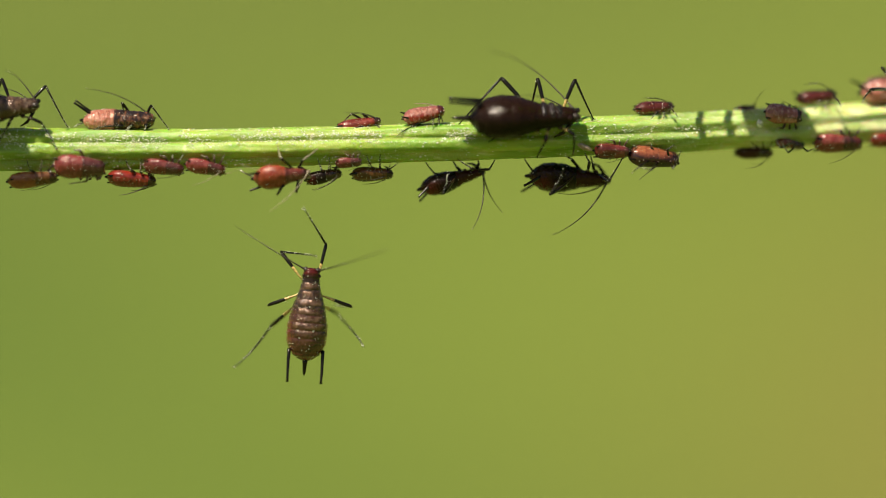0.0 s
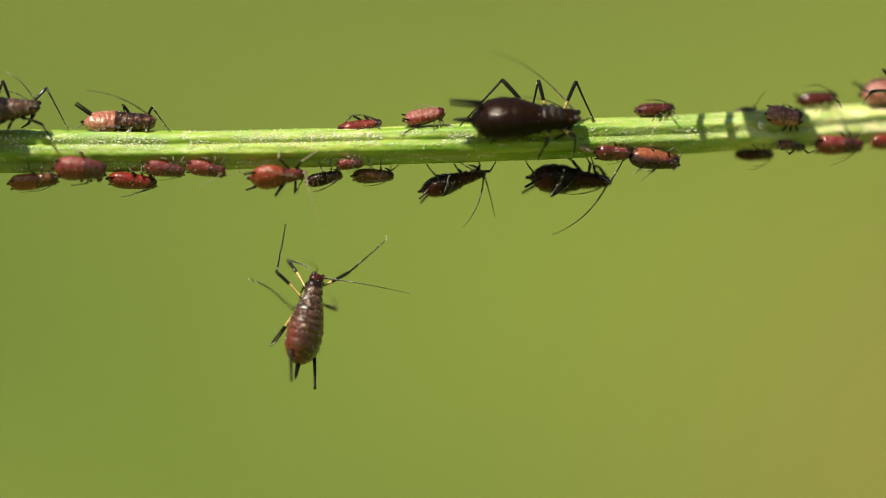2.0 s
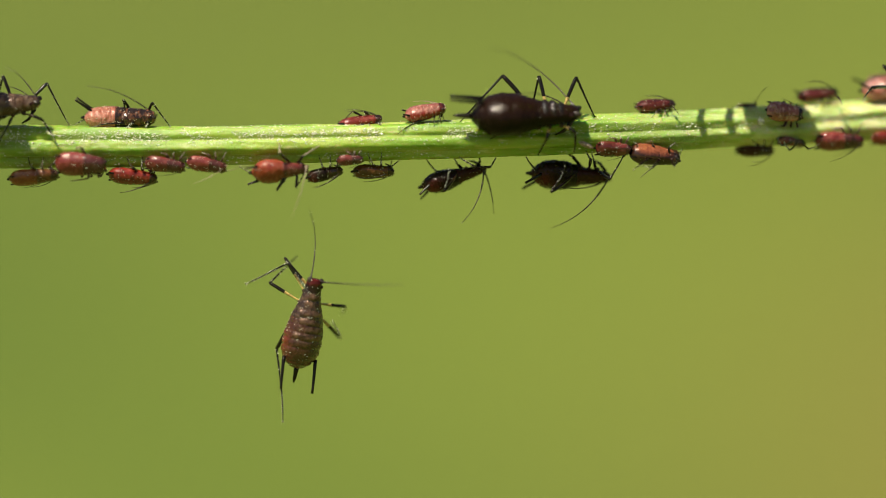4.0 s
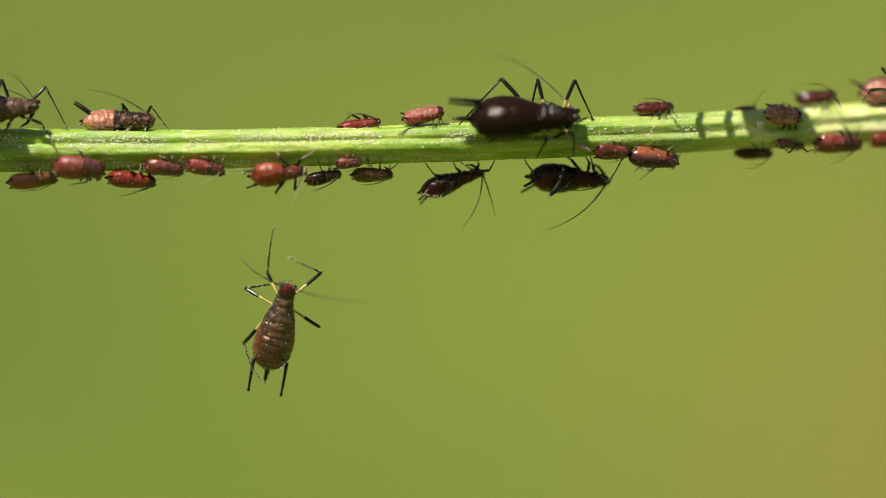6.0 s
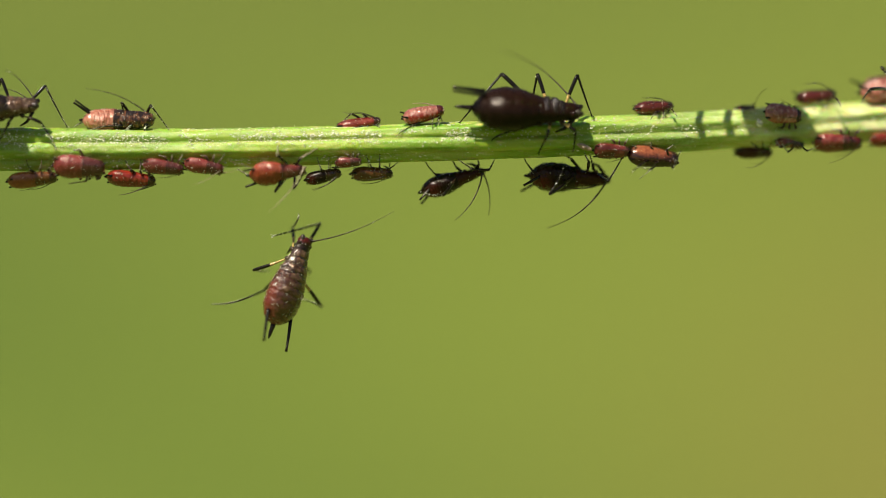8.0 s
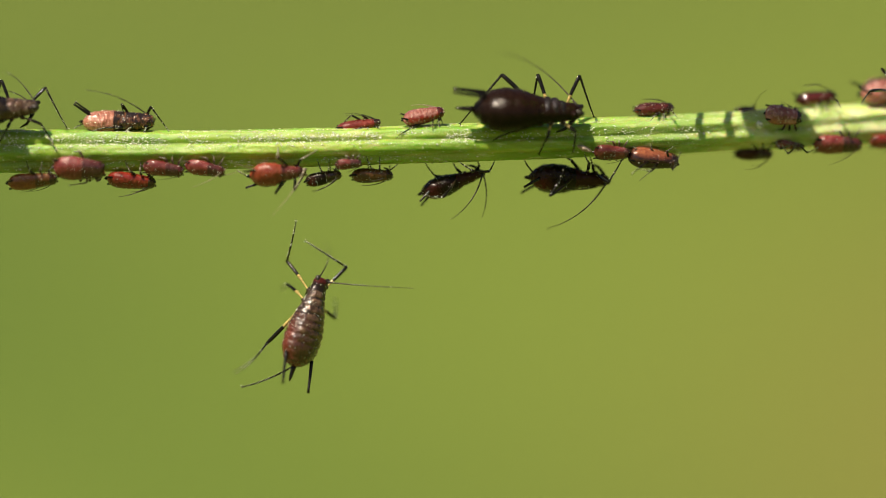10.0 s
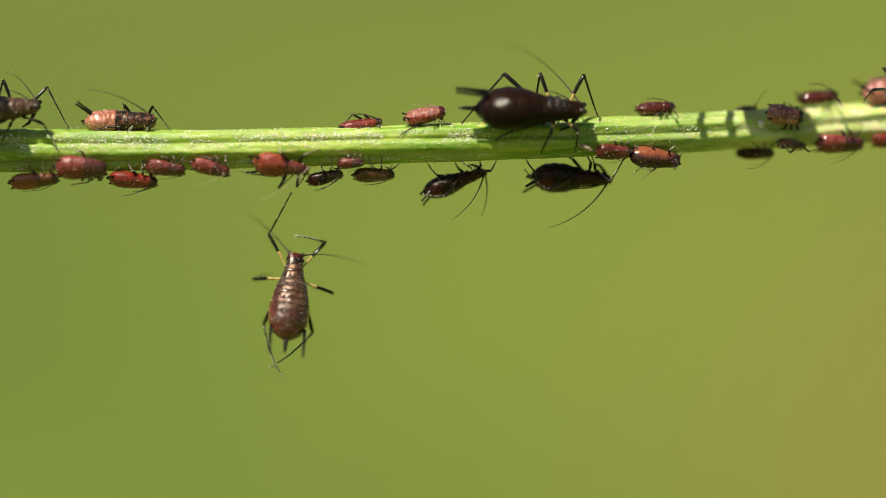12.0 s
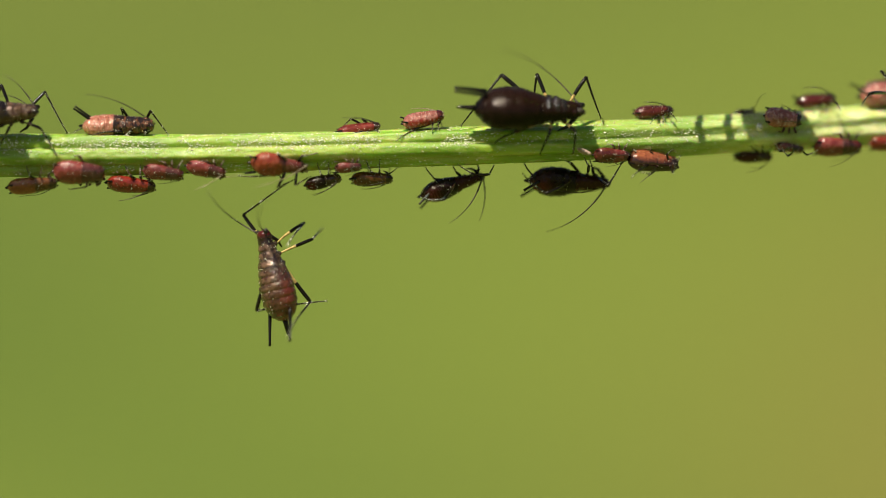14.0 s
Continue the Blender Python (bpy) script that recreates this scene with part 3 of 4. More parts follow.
    part("cauda", tube([base + Vector((-tl * i / 6, 0, tl * 0.05 * i / 6)) for i in range(7)],
                       [thick * U * q for q in (1.7, 1.6, 1.35, 1.25, 1.15, 0.8, 0.3)], 9), tail_skin, root)
    bm = tube([Vector((0.44 * length, 0, -0.14 * width)) * U, Vector((0.36 * length, 0, -0.36 * width)) * U, Vector((0.28 * length, 0, -0.44 * width)) * U],
              [thick * U * q for q in (1.3, 1.0, 0.4)], 7)
    part("beak", bm, BLACK_HORN, root)
    thing = {"root": root, "legs": [], "feelers": [], "hips": hips(length, width, profile), "brow": brow(length, width, profile)}
    for i, (knee, foot) in enumerate(legs):
        hip = thing["hips"][i]
        lf, lt = (knee - hip).length, (foot - knee).length
        if big:
            # the knob on which the leg turns
            bm = bmesh.new()
            bmesh.ops.create_uvsphere(bm, u_segments=10, v_segments=8, radius=1.0)
            bm.transform(Matrix.Diagonal((1.9 * thick * U, 1.4 * thick * U, 1.4 * thick * U, 1)))
            part("coxa", bm, BROWN_HORN, root, "", aim(hip, knee))
        fem = part("femur", femur_mesh(lf, thick * U * (1.15 if i > 3 else 1.0)), [horn_base, knee_skin], root, "", aim(hip, knee))
        tib = part("tibia", glinted(tibia_mesh(lt, thick * U, shin_bow if i > 3 else 0.02), int(leg_glints * 40), 0.40 * thick), [PALE_FEELER if i in pale_legs else shin, WAX_AND_GLINT], fem, "", shin_pose(fem.matrix_basis, lf, foot))
        thing["legs"].append((fem, tib, lf, lt))
    for i, end in enumerate(feelers):
        base = thing["brow"][i]
        ln = (end - base).length
        ob = part("antenna", glinted(antenna_mesh(ln, thick * U * feeler, 0.09), int(leg_glints * 12), 0.3 * thick), [feeler_skin, WAX_AND_GLINT], root, "", aim(base, end))
        thing["feelers"].append((ob, ln))
    return thing


def hips(length, width, profile):
    out = []
    for s, y in ((0.83, 0.62), (0.72, 0.66), (0.62, 0.66)):
        for side in (1, -1):
            out.append(Vector(((s - 0.5) * length, side * 0.5 * width * curve_value(profile, s) * y, -0.16 * width)) * U)
    return out


def brow(length, width, profile):
    return [Vector((0.475 * length, side * 0.5 * width * curve_value(profile, 0.96) * 0.7, 0.04 * width)) * U for side in (1, -1)]


def shin_pose(femur_pose, femur_length, foot):
    """The shin's pose in the thigh's space, for a foot in the body's space."""
    goal = femur_pose.inverted() @ foot
    return aim(Vector((femur_length, 0, 0)), goal)


def body_pose(head, tail, back):
    """The pose of a body from the points of its brow and its tail and the way its back faces."""
    x = (head - tail).normalized()
    z = (back - x * back.dot(x)).normalized()
    y = z.cross(x)
    m = Matrix((x, y, z)).transposed().to_4x4()
    m.translation = (head + tail) / 2
    return m


def sit(tail, head, thick, y=None, back=None):
    """The pose of an aphid that sits on the stem, its belly to the stem: tail and head as (x, h) on the grid."""
    cx, ch = (tail[0] + head[0]) / 2, (tail[1] + head[1]) / 2
    dz = bend(AXIS, cx) - ch
    reach = bend(GIRTH, cx) + 0.40 * thick
    out = -math.sqrt(max(0.0, reach * reach - dz * dz))
    yy = bend(LEAN, cx) + (out if y is None else y)
    n = Vector((0, out, dz)).normalized() if back is None else Vector((0, *back)).normalized()
    return body_pose(place(*head, yy + (bend(LEAN, head[0]) - bend(LEAN, cx))), place(*tail, yy + (bend(LEAN, tail[0]) - bend(LEAN, cx))), n)


def stance(m, length, width, profile, given):
    """Six knees and feet for a body on the stem, in its space: those given as (knee x, h, y, foot x, h, y), the others spread on the stem's skin."""
    out = []
    inv = m.inverted()
    n = m.to_3x3() @ Vector((0, 0, 1))
    middle = math.atan2(n.z, -n.y)
    for i, hip in enumerate(hips(length, width, profile)):
        if i in given:
            k = given[i]
            out.append((inv @ place(*k[:3]), inv @ place(*k[3:])))
            continue
        side = 1 if i % 2 == 0 else -1
        w = m @ hip
        gx = w.x / U + 784
        ahead = (0.13, -0.02, -0.24)[i // 2] * length * (1 if (m.to_3x3() @ Vector((1, 0, 0))).x > 0 else -1)
        around = middle + (1 if (m.to_3x3() @ Vector((0, 1, 0))).dot(Vector((0, -math.cos(middle + 1.57), math.sin(middle + 1.57)))) > 0 else -1) * side * min(1.0, (0.42 * width + 2) / bend(GIRTH, gx))
        foot = inv @ stem_point(gx + ahead, around, 0.5)
        knee = hip + Vector(((0.05, -0.03, -0.12)[i // 2] * length, side * 0.40 * width, 0.02 * width)) * U
        out.append((knee, foot))
    return out


def feeler_tips(m, length, width, profile, given):
    inv = m.inverted()
    out = []
    for i, base in enumerate(brow(length, width, profile)):
        if i in given:
            out.append(inv @ place(*given[i]))
        else:
            side = 1 if i == 0 else -1
            out.append(base + Vector((-0.62 * length, side * 0.30 * width, 0.42 * width)) * U)
    return out


def settled(label, tail, head, girth, skins, legs={}, feelers={}, y=None, back=None, profile=NYMPH, **more):
    m = sit(tail, head, girth, y, back)
    length = (place(*head) - place(*tail)).length / U
    thing = aphid(label, m, length, girth, skins, stance(m, length, girth, profile, legs), feeler_tips(m, length, girth, profile, feelers), profile,
                  seed=tail[0] * 0.37, **more)
    thing.update(length=length, width=girth, profile=profile, pose=m, legs_at=legs, feelers_at=feelers)
    return thing


# on the upper side of the stem
LONG = dict(profile=ADULT, horn_base=YELLOW_HORN, knee_skin=BLACK_HORN, shin=BLACK_HORN)
STOUT = dict(LONG, profile=NYMPH)
SOOTY = dict(LONG, horn_base=BROWN_HORN)
settled("dark brown aphid with long bent legs on the upper stem", (-95, 204), (72, 188), 82, (BRONZE, BRONZE, BRONZE),
        {0: (82, 153, -8, 120, 224, -10), 1: (78, 219, -44, 104, 262, -42), 2: (4, 140, -5, -20, 225, 5), 3: (20, 225, -48, 0, 262, -40)},
        {0: (-4, 120, 90), 1: (-10, 158, 60)}, y=-42, back=(-0.4, 0.92), thick=2.7, wrinkle=0.8, plates=BRONZE_SHELL, plate_height=4.0, glints=1.5, profile=ADULT, horn_base=BROWN_HORN, knee_skin=BLACK_HORN, shin=BLACK_HORN)
settled("pink aphid with dark thorax on the upper stem", (146, 214), (273, 213), 50, (PINK, BANDED, BANDED),
        {0: (268, 187, -2, 298, 228, 2), 2: (216, 182, -2, 222, 224, 14), 4: (180, 209, 15, 132, 224, 12), 1: (262, 222, -14, 258, 231, -18), 3: (234, 223, -14, 226, 231, -18), 5: (212, 224, -12, 168, 230, -16)},
        {0: (149, 156, 30), 1: (225, 205, 50)}, y=8, back=(-0.22, 0.97), siphon=0.30, siphon_lift=0.75, siphon_up=0.25, siphon_apart=0.35, thick=2.3, wrinkle=1.0, glints=2.0, leg_glints=1.1, feeler=0.7, waist=0.47, **STOUT)
settled("small red aphid lying flat on the upper stem", (597, 226), (674, 214), 26, (RED, RED, THORAX_DARK), {2: (622, 202, 0, 604, 220, 6), 0: (642, 202, 0, 650, 218, 6)}, {0: (606, 200, 4), 1: (612, 203, -12)}, y=4, back=(-0.2, 0.97), thick=1.8, knee_skin=BLACK_HORN)
settled("bright red and pink aphid on the upper stem", (714, 212), (786, 196), 37, (RED_PALE, RED_PALE, MAROON),
        {1: (776, 208, -16, 779, 226, -20), 5: (735, 222, -20, 704, 242, -32), 2: (755, 190, -6, 765, 202, 4)}, {0: (728, 185, -4), 1: (735, 184, 10)}, y=-8, back=(-0.3, 0.95), thick=1.7, siphon=0.18, siphon_lift=0.5, feeler_skin=PALE_FEELER, knee_skin=BLACK_HORN)
big_adult = settled("large blackish brown adult aphid on the upper stem", (829, 213), (1022, 207), 93, (ADULT_BLACK, ADULT_BLACK, ADULT_BLACK),
                    {0: (1017, 142, -20, 1049, 210, -8), 1: (1014, 240, -56, 1013, 272, -34), 2: (951, 140, -15, 934, 215, 5), 3: (964, 252, -58, 950, 278, -32),
                     4: (887, 139, -10, 811, 222, -10), 5: (902, 240, -52, 868, 250, -36)},
                    {0: (868, 82, 140), 1: (912, 170, 110)}, y=-54, back=(-0.5, 0.87), siphon=0.30, siphon_at=0.12, siphon_up=0.34, siphon_apart=0.22, plates=BLACK_SHELL, plate_rows=(0, 3), plate_height=3.5, knob=0.0, cauda=0.17, thick=3.2, siphon_lift=0.12, siphon_out=0.02, wrinkle=0.3, steps=0.12, glints=0.1, waist=0.66, **LONG)
settled("small maroon aphid on the upper stem", (1124, 194), (1194, 187), 31, (MAROON, MAROON, THORAX_DARK), {1: (1186, 192, -12, 1197, 206, -14)}, {0: (1138, 174, 5), 1: (1142, 176, -10)}, y=2, back=(-0.25, 0.96), thick=1.8, knee_skin=BLACK_HORN)
settled("tiny black aphid with a raised feeler on the stem", (1306, 192), (1342, 188), 14, (BLACK_BROWN, THORAX_DARK, THORAX_DARK), {}, {0: (1358, 158, 0), 1: (1330, 184, 6)}, y=6, back=(-0.1, 1), thick=1.6, shin=BLACK_HORN)
settled("mottled pink aphid on the side of the stem", (1355, 198), (1421, 206), 37, (MOTTLED, MOTTLED, THORAX_DARK), {}, {}, thick=1.9)
settled("dark red aphid on the upper stem", (1416, 174), (1489, 164), 31, (MAROON, MAROON, THORAX_DARK), {1: (1481, 178, -12, 1486, 188, -14)}, {0: (1422, 150, 6), 1: (1428, 152, -8)}, y=0, back=(-0.25, 0.95), siphon=0.2, siphon_lift=0.7, thick=2.0, knee_skin=BLACK_HORN)
settled("large salmon pink aphid on the upper stem", (1531, 163), (1650, 143), 58, (MOTTLED, BRONZE, BRONZE), {5: (1538, 160, -24, 1524, 181, -20), 4: (1562, 120, 10, 1600, 190, 10)}, {}, y=-10, back=(-0.3, 0.95), siphon=0.24, siphon_lift=0.6, thick=2.6, wrinkle=1.3, knob=0.12, **LONG)
# on the lower side of the stem
settled("orange brown aphid hanging under the stem", (18, 322), (105, 314), 36, (ORANGE, OCHRE, THORAX_DARK), {}, {0: (36, 338, -8), 1: (50, 336, 8)}, back=(-0.45, -0.9), y=-36, thick=1.8, knee_skin=BLACK_HORN)
settled("rose red aphid on the lower stem", (100, 294), (190, 299), 46, (ROSE, THORAX_ROSE, THORAX_ROSE), {0: (176, 320, -40, 188, 306, -30), 2: (158, 322, -42, 128, 326, -34)}, {}, thick=1.9, knee_skin=PALE_HORN, shin=PALE_HORN)
settled("shiny red aphid hanging under the stem", (191, 313), (277, 322), 37, (RED_BLOTCHED, RED, THORAX_DARK), {}, {0: (212, 346, -12), 1: (232, 337, 8)}, back=(-0.4, -0.9), y=-14, thick=1.9, feeler=0.95, knee_skin=BLACK_HORN)
settled("small rose aphid on the lower stem", (257, 292), (328, 302), 31, (ROSE, THORAX_ROSE, MAROON), {}, {}, thick=1.6, knee_skin=PALE_HORN, shin=PALE_HORN)
stroller = settled("small rose aphid that shifts on the lower stem", (331, 291), (401, 303), 31, (ROSE, THORAX_ROSE, MAROON), {}, {0: (344, 330, -50), 1: (430, 298, -60)}, feeler_skin=PALE_FEELER, thick=1.6, knee_skin=PALE_HORN, shin=PALE_HORN)
red_adult = settled("plump bright red aphid on the lower stem", (450, 317), (550, 308), 48, (CORAL, DUSKY_RED, THORAX_ROSE),
                    {0: (526, 342, -42, 538, 312, -34), 2: (492, 346, -44, 510, 316, -36), 4: (468, 322, -40, 428, 303, -30), 1: (500, 282, -60, 494, 262, -38), 3: (538, 285, -50, 566, 262, -34)},
                    {0: (479, 377, -70), 1: (415, 286, -50)}, profile=ADULT, siphon=0.22, siphon_lift=0.25, thick=2.2, y=-38, back=(-0.75, -0.66), wrinkle=0.65, feeler_skin=PALE_FEELER, knee_skin=BLACK_HORN, pale_legs=(1, 3))
settled("small black aphid hanging under the stem", (541, 319), (604, 306), 30, (BLACK_RED, THORAX_DARK, THORAX_DARK), {}, {0: (556, 338, -14), 1: (552, 336, 6)}, back=(-0.3, -0.95), y=0, thick=1.8, feeler=0.85, glints=1.4, shin=BLACK_HORN)
settled("tiny pink aphid on the lower stem", (595, 290), (641, 287), 22, (ROSE, THORAX_ROSE, THORAX_ROSE), {}, {}, thick=1.4, knee_skin=PALE_HORN, shin=PALE_HORN)
settled("ochre brown aphid hanging under the stem", (622, 308), (695, 308), 33, (OCHRE, OCHRE, THORAX_DARK), {0: (690, 300, -10, 705, 288, -8)}, {0: (628, 318, -14), 1: (640, 326, 4)}, back=(-0.3, -0.95), y=4, thick=1.8, feeler=0.85, glints=1.2, shin=BLACK_HORN)
drooper = settled("black and dark red aphid hanging under the stem", (743, 334), (857, 302), 48, (BLACK_RED, BLACK_BROWN, BLACK_BROWN),
        {0: (866, 300, 0, 876, 282, 0), 1: (848, 290, 12, 845, 280, 8), 2: (838, 300, -24, 812, 284, -18), 3: (808, 296, 14, 800, 282, 10), 4: (784, 343, -34, 792, 306, -30), 5: (770, 308, 16, 753, 286, 12)},
        {0: (836, 406, -40), 1: (889, 376, 20)}, back=(-0.2, -0.98), y=20, siphon=0.22, siphon_lift=0.6, thick=2.3, wrinkle=0.9, feeler=0.85, glints=0.8, **SOOTY)
kicker = settled("large black aphid hanging under the stem", (936, 310), (1080, 318), 66, (BLACK_RED, BLACK_BROWN, BLACK_BROWN),
        {0: (1076, 322, -20, 1102, 278, -14), 1: (1050, 292, 14, 1046, 278, 12), 2: (1042, 288, -24, 1035, 274, -20), 3: (1012, 282, 14, 1000, 274, 12), 4: (972, 345, -38, 996, 300, -32), 5: (946, 306, 10, 928, 279, 8)},
        {0: (976, 416, -50), 1: (984, 342, -14)}, back=(-0.2, -0.98), y=20, siphon=0.24, siphon_lift=0.65, thick=2.7, wrinkle=1.0, feeler=0.75, glints=0.35, **SOOTY)
settled("small dark red aphid on the lower stem", (1050, 267), (1113, 270), 31, (MAROON, ROSE, THORAX_ROSE), {}, {}, thick=1.6, knee_skin=PALE_HORN, shin=PALE_HORN)
settled("orange and black aphid on the lower stem", (1110, 274), (1201, 284), 43, (ORANGE_BACK, ORANGE_BACK, THORAX_DARK),
        {0: (1188, 300, -50, 1203, 270, -28), 2: (1150, 302, -52, 1134, 299, -46), 4: (1128, 297, -50, 1117, 307, -46), 1: (1180, 266, -14, 1190, 258, -18), 3: (1152, 262, -12, 1152, 256, -20), 5: (1126, 264, -14, 1120, 258, -22)}, {0: (1130, 319, -20), 1: (1145, 303, 0)}, back=(-0.72, 0.7), y=-28, thick=1.9, feeler=0.95, wrinkle=0.35, shin=BLACK_HORN, knee_skin=BLACK_HORN)
settled("black aphid hanging under the shaded stem", (1305, 267), (1373, 270), 29, (BLACK_BROWN, THORAX_DARK, THORAX_DARK), {}, {0: (1317, 298, -10), 1: (1330, 290, 6)}, back=(-0.3, -0.95), y=6, thick=1.7, shin=BLACK_HORN)
settled("tiny pale pink aphid under the stem", (1376, 250), (1428, 258), 20, (ROSE, THORAX_ROSE, THORAX_DARK), {2: (1392, 271, -30, 1384, 258, -18), 0: (1426, 269, -30, 1444, 261, -22), 4: (1378, 262, -26, 1372, 250, -20)}, {}, thick=1.6, glints=2.0, knee_skin=BLACK_HORN, shin=BLACK_HORN)
settled("rose pink aphid on the lower stem", (1444, 252), (1532, 253), 39, (ROSE, THORAX_ROSE, MAROON), {}, {0: (1466, 290, -10)}, thick=1.8, knee_skin=PALE_HORN, shin=PALE_HORN)
settled("red aphid at the lower side of the stem", (1547, 247), (1615, 245), 30, (RED, ROSE, MAROON), {}, {}, thick=1.7)


def shed_skin():
    bm = bmesh.new()
    loops = []
    for i in range(15):
        k = i / 14
        r = 7 * math.sin(math.pi * (0.06 + 0.9 * k)) ** 0.6
        loops.append([Vector(((k - 0.5) * 27, math.cos(a) * r * (1 + 0.9 * noise.noise((k * 7, 2 * math.cos(a), 2 * math.sin(a)))), 0.7 * math.sin(a) * r)) * U
                      for a in (2 * math.pi * j / 14 for j in range(14))])
    rings(bm, loops)
    ob = part("shed_skin", bm, HUSK, None, "", aim(place(1034, 262, -26), place(1054, 270, -24)))
    return tagged(ob, "crumpled pale shed skin stuck to the stem", "shed skin")


shed_skin()

# ---- the dangling aphid ----
BODY, GIRTH_HANG = 166, 72
THIGH, SHIN = (72, 72, 64, 64, 86, 86), (90, 90, 84, 84, 130, 130)
DEPTH = ((1, -1), (1, -1), (1, 1), (1, 1), (1, -1), (1, -1))   # which way thigh and shin lean in depth
FEELER = 160


def stretch_to(start, x, h, length, sign):
    """The point at that length from start that shows at (x, h) of the grid."""
    flat = place(x, h) - start
    flat.y = 0
    d = flat.length
    if d >= length * U * 0.985:
        flat = flat * (length * U * 0.985 / d)
        d = flat.length
    return start + flat + Vector((0, sign * math.sqrt((length * U) ** 2 - d * d), 0))


MOMENTS = []


def dangle(t, head, tail, turn, legs, feelers, lean=1):
    """One moment of the dangling aphid: brow and tail on the grid, its back's turn in degrees, six times knee and foot, two feeler tips."""
    flat = place(*head) - place(*tail)
    f = flat / max(flat.length, BODY * U)
    f.y = lean * math.sqrt(max(0, 1 - f.length ** 2))
    mid = (place(*head) + place(*tail)) / 2 + Vector((0, -14 * U, 0))
    side = f.cross(Vector((0, -1, 0))).normalized()
    face = side.cross(f).normalized()
    a = radians(turn)
    back = face * math.cos(a) + side * math.sin(a)
    m = body_pose(mid + f * BODY / 2 * U, mid - f * BODY / 2 * U, back)
    inv = m.inverted()
    ends = []
    for i, hip in enumerate(hips(BODY, GIRTH_HANG, BARREL)):
        kx, kh, fx, fh = legs[i]
        knee = stretch_to(m @ hip, kx, kh, THIGH[i], DEPTH[i][0])
        foot = stretch_to(knee, fx, fh, SHIN[i], DEPTH[i][1])
        ends.append((inv @ knee, inv @ foot))
    tips = [inv @ stretch_to(m @ b, *feelers[i], FEELER, (1, -1)[i]) for i, b in enumerate(brow(BODY, GIRTH_HANG, BARREL))]
    MOMENTS.append((t, m, ends, tips))


dangle(0.0, (553, 476), (540, 638), 5, ((497, 446, 560, 453), (579, 425, 541, 372), (473, 541, 505, 530), (622, 543, 590, 540), (478, 578, 418, 648), (593, 555, 643, 612)), ((415, 400), (690, 440)), -0.5)
dangle(0.2, (524, 476), (497, 628), 15, ((479, 429, 528, 460), (577, 440, 527, 386), (438, 533, 443, 482), (580, 545, 540, 532), (413, 572, 487, 530), (545, 590, 535, 560)), ((482, 345), (680, 420)), -0.5)
dangle(0.5, (505, 463), (520, 623), 0, ((460, 425, 534, 455), (560, 441, 530, 391), (451, 542, 483, 534), (588, 530, 545, 521), (434, 591, 480, 586), (587, 567, 700, 633)), ((370, 379), (640, 401)), -0.5)
dangle(0.8, (535, 466), (527, 613), 12, ((488, 425, 540, 442), (610, 468, 653, 398), (462, 531, 478, 470), (596, 522, 560, 516), (445, 567, 347, 583), (582, 555, 563, 543)), ((487, 368), (688, 495)), -0.5)
dangle(1.0, (555, 458), (518, 603), 40, ((523, 420, 538, 438), (610, 427, 555, 353), (468, 528, 483, 500), (577, 517, 565, 505), (460, 580, 451, 540), (580, 572, 558, 570)), ((498, 466), (753, 475)), 0.3)
dangle(1.2, (575, 456), (510, 592), 50, ((546, 412, 527, 453), (580, 397, 568, 345), (478, 523, 474, 498), (570, 520, 560, 505), (473, 577, 490, 568), (592, 555, 557, 562)), ((608, 352), (730, 485)), 0.3)
dangle(1.5, (505, 450), (526, 592), 0, ((464, 404, 528, 428), (570, 448, 564, 365), (454, 526, 478, 513), (578, 499, 543, 500), (452, 573, 481, 550), (590, 546, 555, 537)), ((378, 450), (628, 412)), -0.5)
dangle(1.8, (522, 474), (525, 622), 3, ((472, 432, 532, 455), (550, 420, 495, 382), (437, 543, 421, 563), (585, 537, 550, 531), (452, 600, 488, 580), (602, 565, 633, 633)), ((445, 355), (640, 438)), -0.5)
dangle(2.0, (558, 492), (528, 632), 45, ((506, 458, 544, 470), (625, 474, 688, 415), (484, 475, 503, 397), (592, 546, 583, 527), (474, 615, 495, 582), (513, 545, 443, 492)), ((528, 459), (728, 517)), 0.3)
dangle(2.2, (515, 487), (530, 635), 0, ((452, 455, 527, 472), (568, 470, 580, 390), (452, 473, 441, 392), (590, 546, 550, 537), (455, 618, 547, 637), (600, 585, 686, 674)), ((372, 385), (640, 463)), -0.5)
dangle(2.5, (511, 497), (530, 641), 0, ((448, 471, 526, 478), (550, 446, 533, 408), (469, 469, 519, 401), (591, 554, 551, 546), (454, 618, 529, 666), (590, 601, 685, 693)), ((366, 448), (621, 518)), -0.5)
dangle(2.8, (525, 498), (513, 636), 5, ((460, 463, 525, 475), (532, 445, 510, 372), (442, 508, 373, 440), (587, 550, 540, 533), (443, 605, 440, 700), (603, 602, 608, 618)), ((440, 375), (625, 532)), -0.5)
dangle(3.0, (452, 508), (565, 640), -62, ((454, 485, 523, 479), (487, 500, 503, 467), (500, 510, 517, 500), (560, 535, 548, 518), (520, 640, 640, 687), (603, 545, 695, 494)), ((310, 430), (375, 533)), -0.5)
dangle(3.2, (550, 508), (497, 638), 40, ((490, 467, 528, 479), (578, 450, 530, 370), (462, 495, 476, 452), (580, 551, 565, 540), (447, 605, 407, 685), (560, 606, 545, 601)), ((500, 470), (700, 552)), 0.3)
dangle(5.3, (522, 528), (598, 645), -35, ((463, 502, 553, 480), (563, 530, 607, 547), (482, 535, 543, 485), (620, 552, 575, 540), (555, 640, 652, 642), (628, 598, 657, 642)), ((368, 460), (572, 460)), -1)
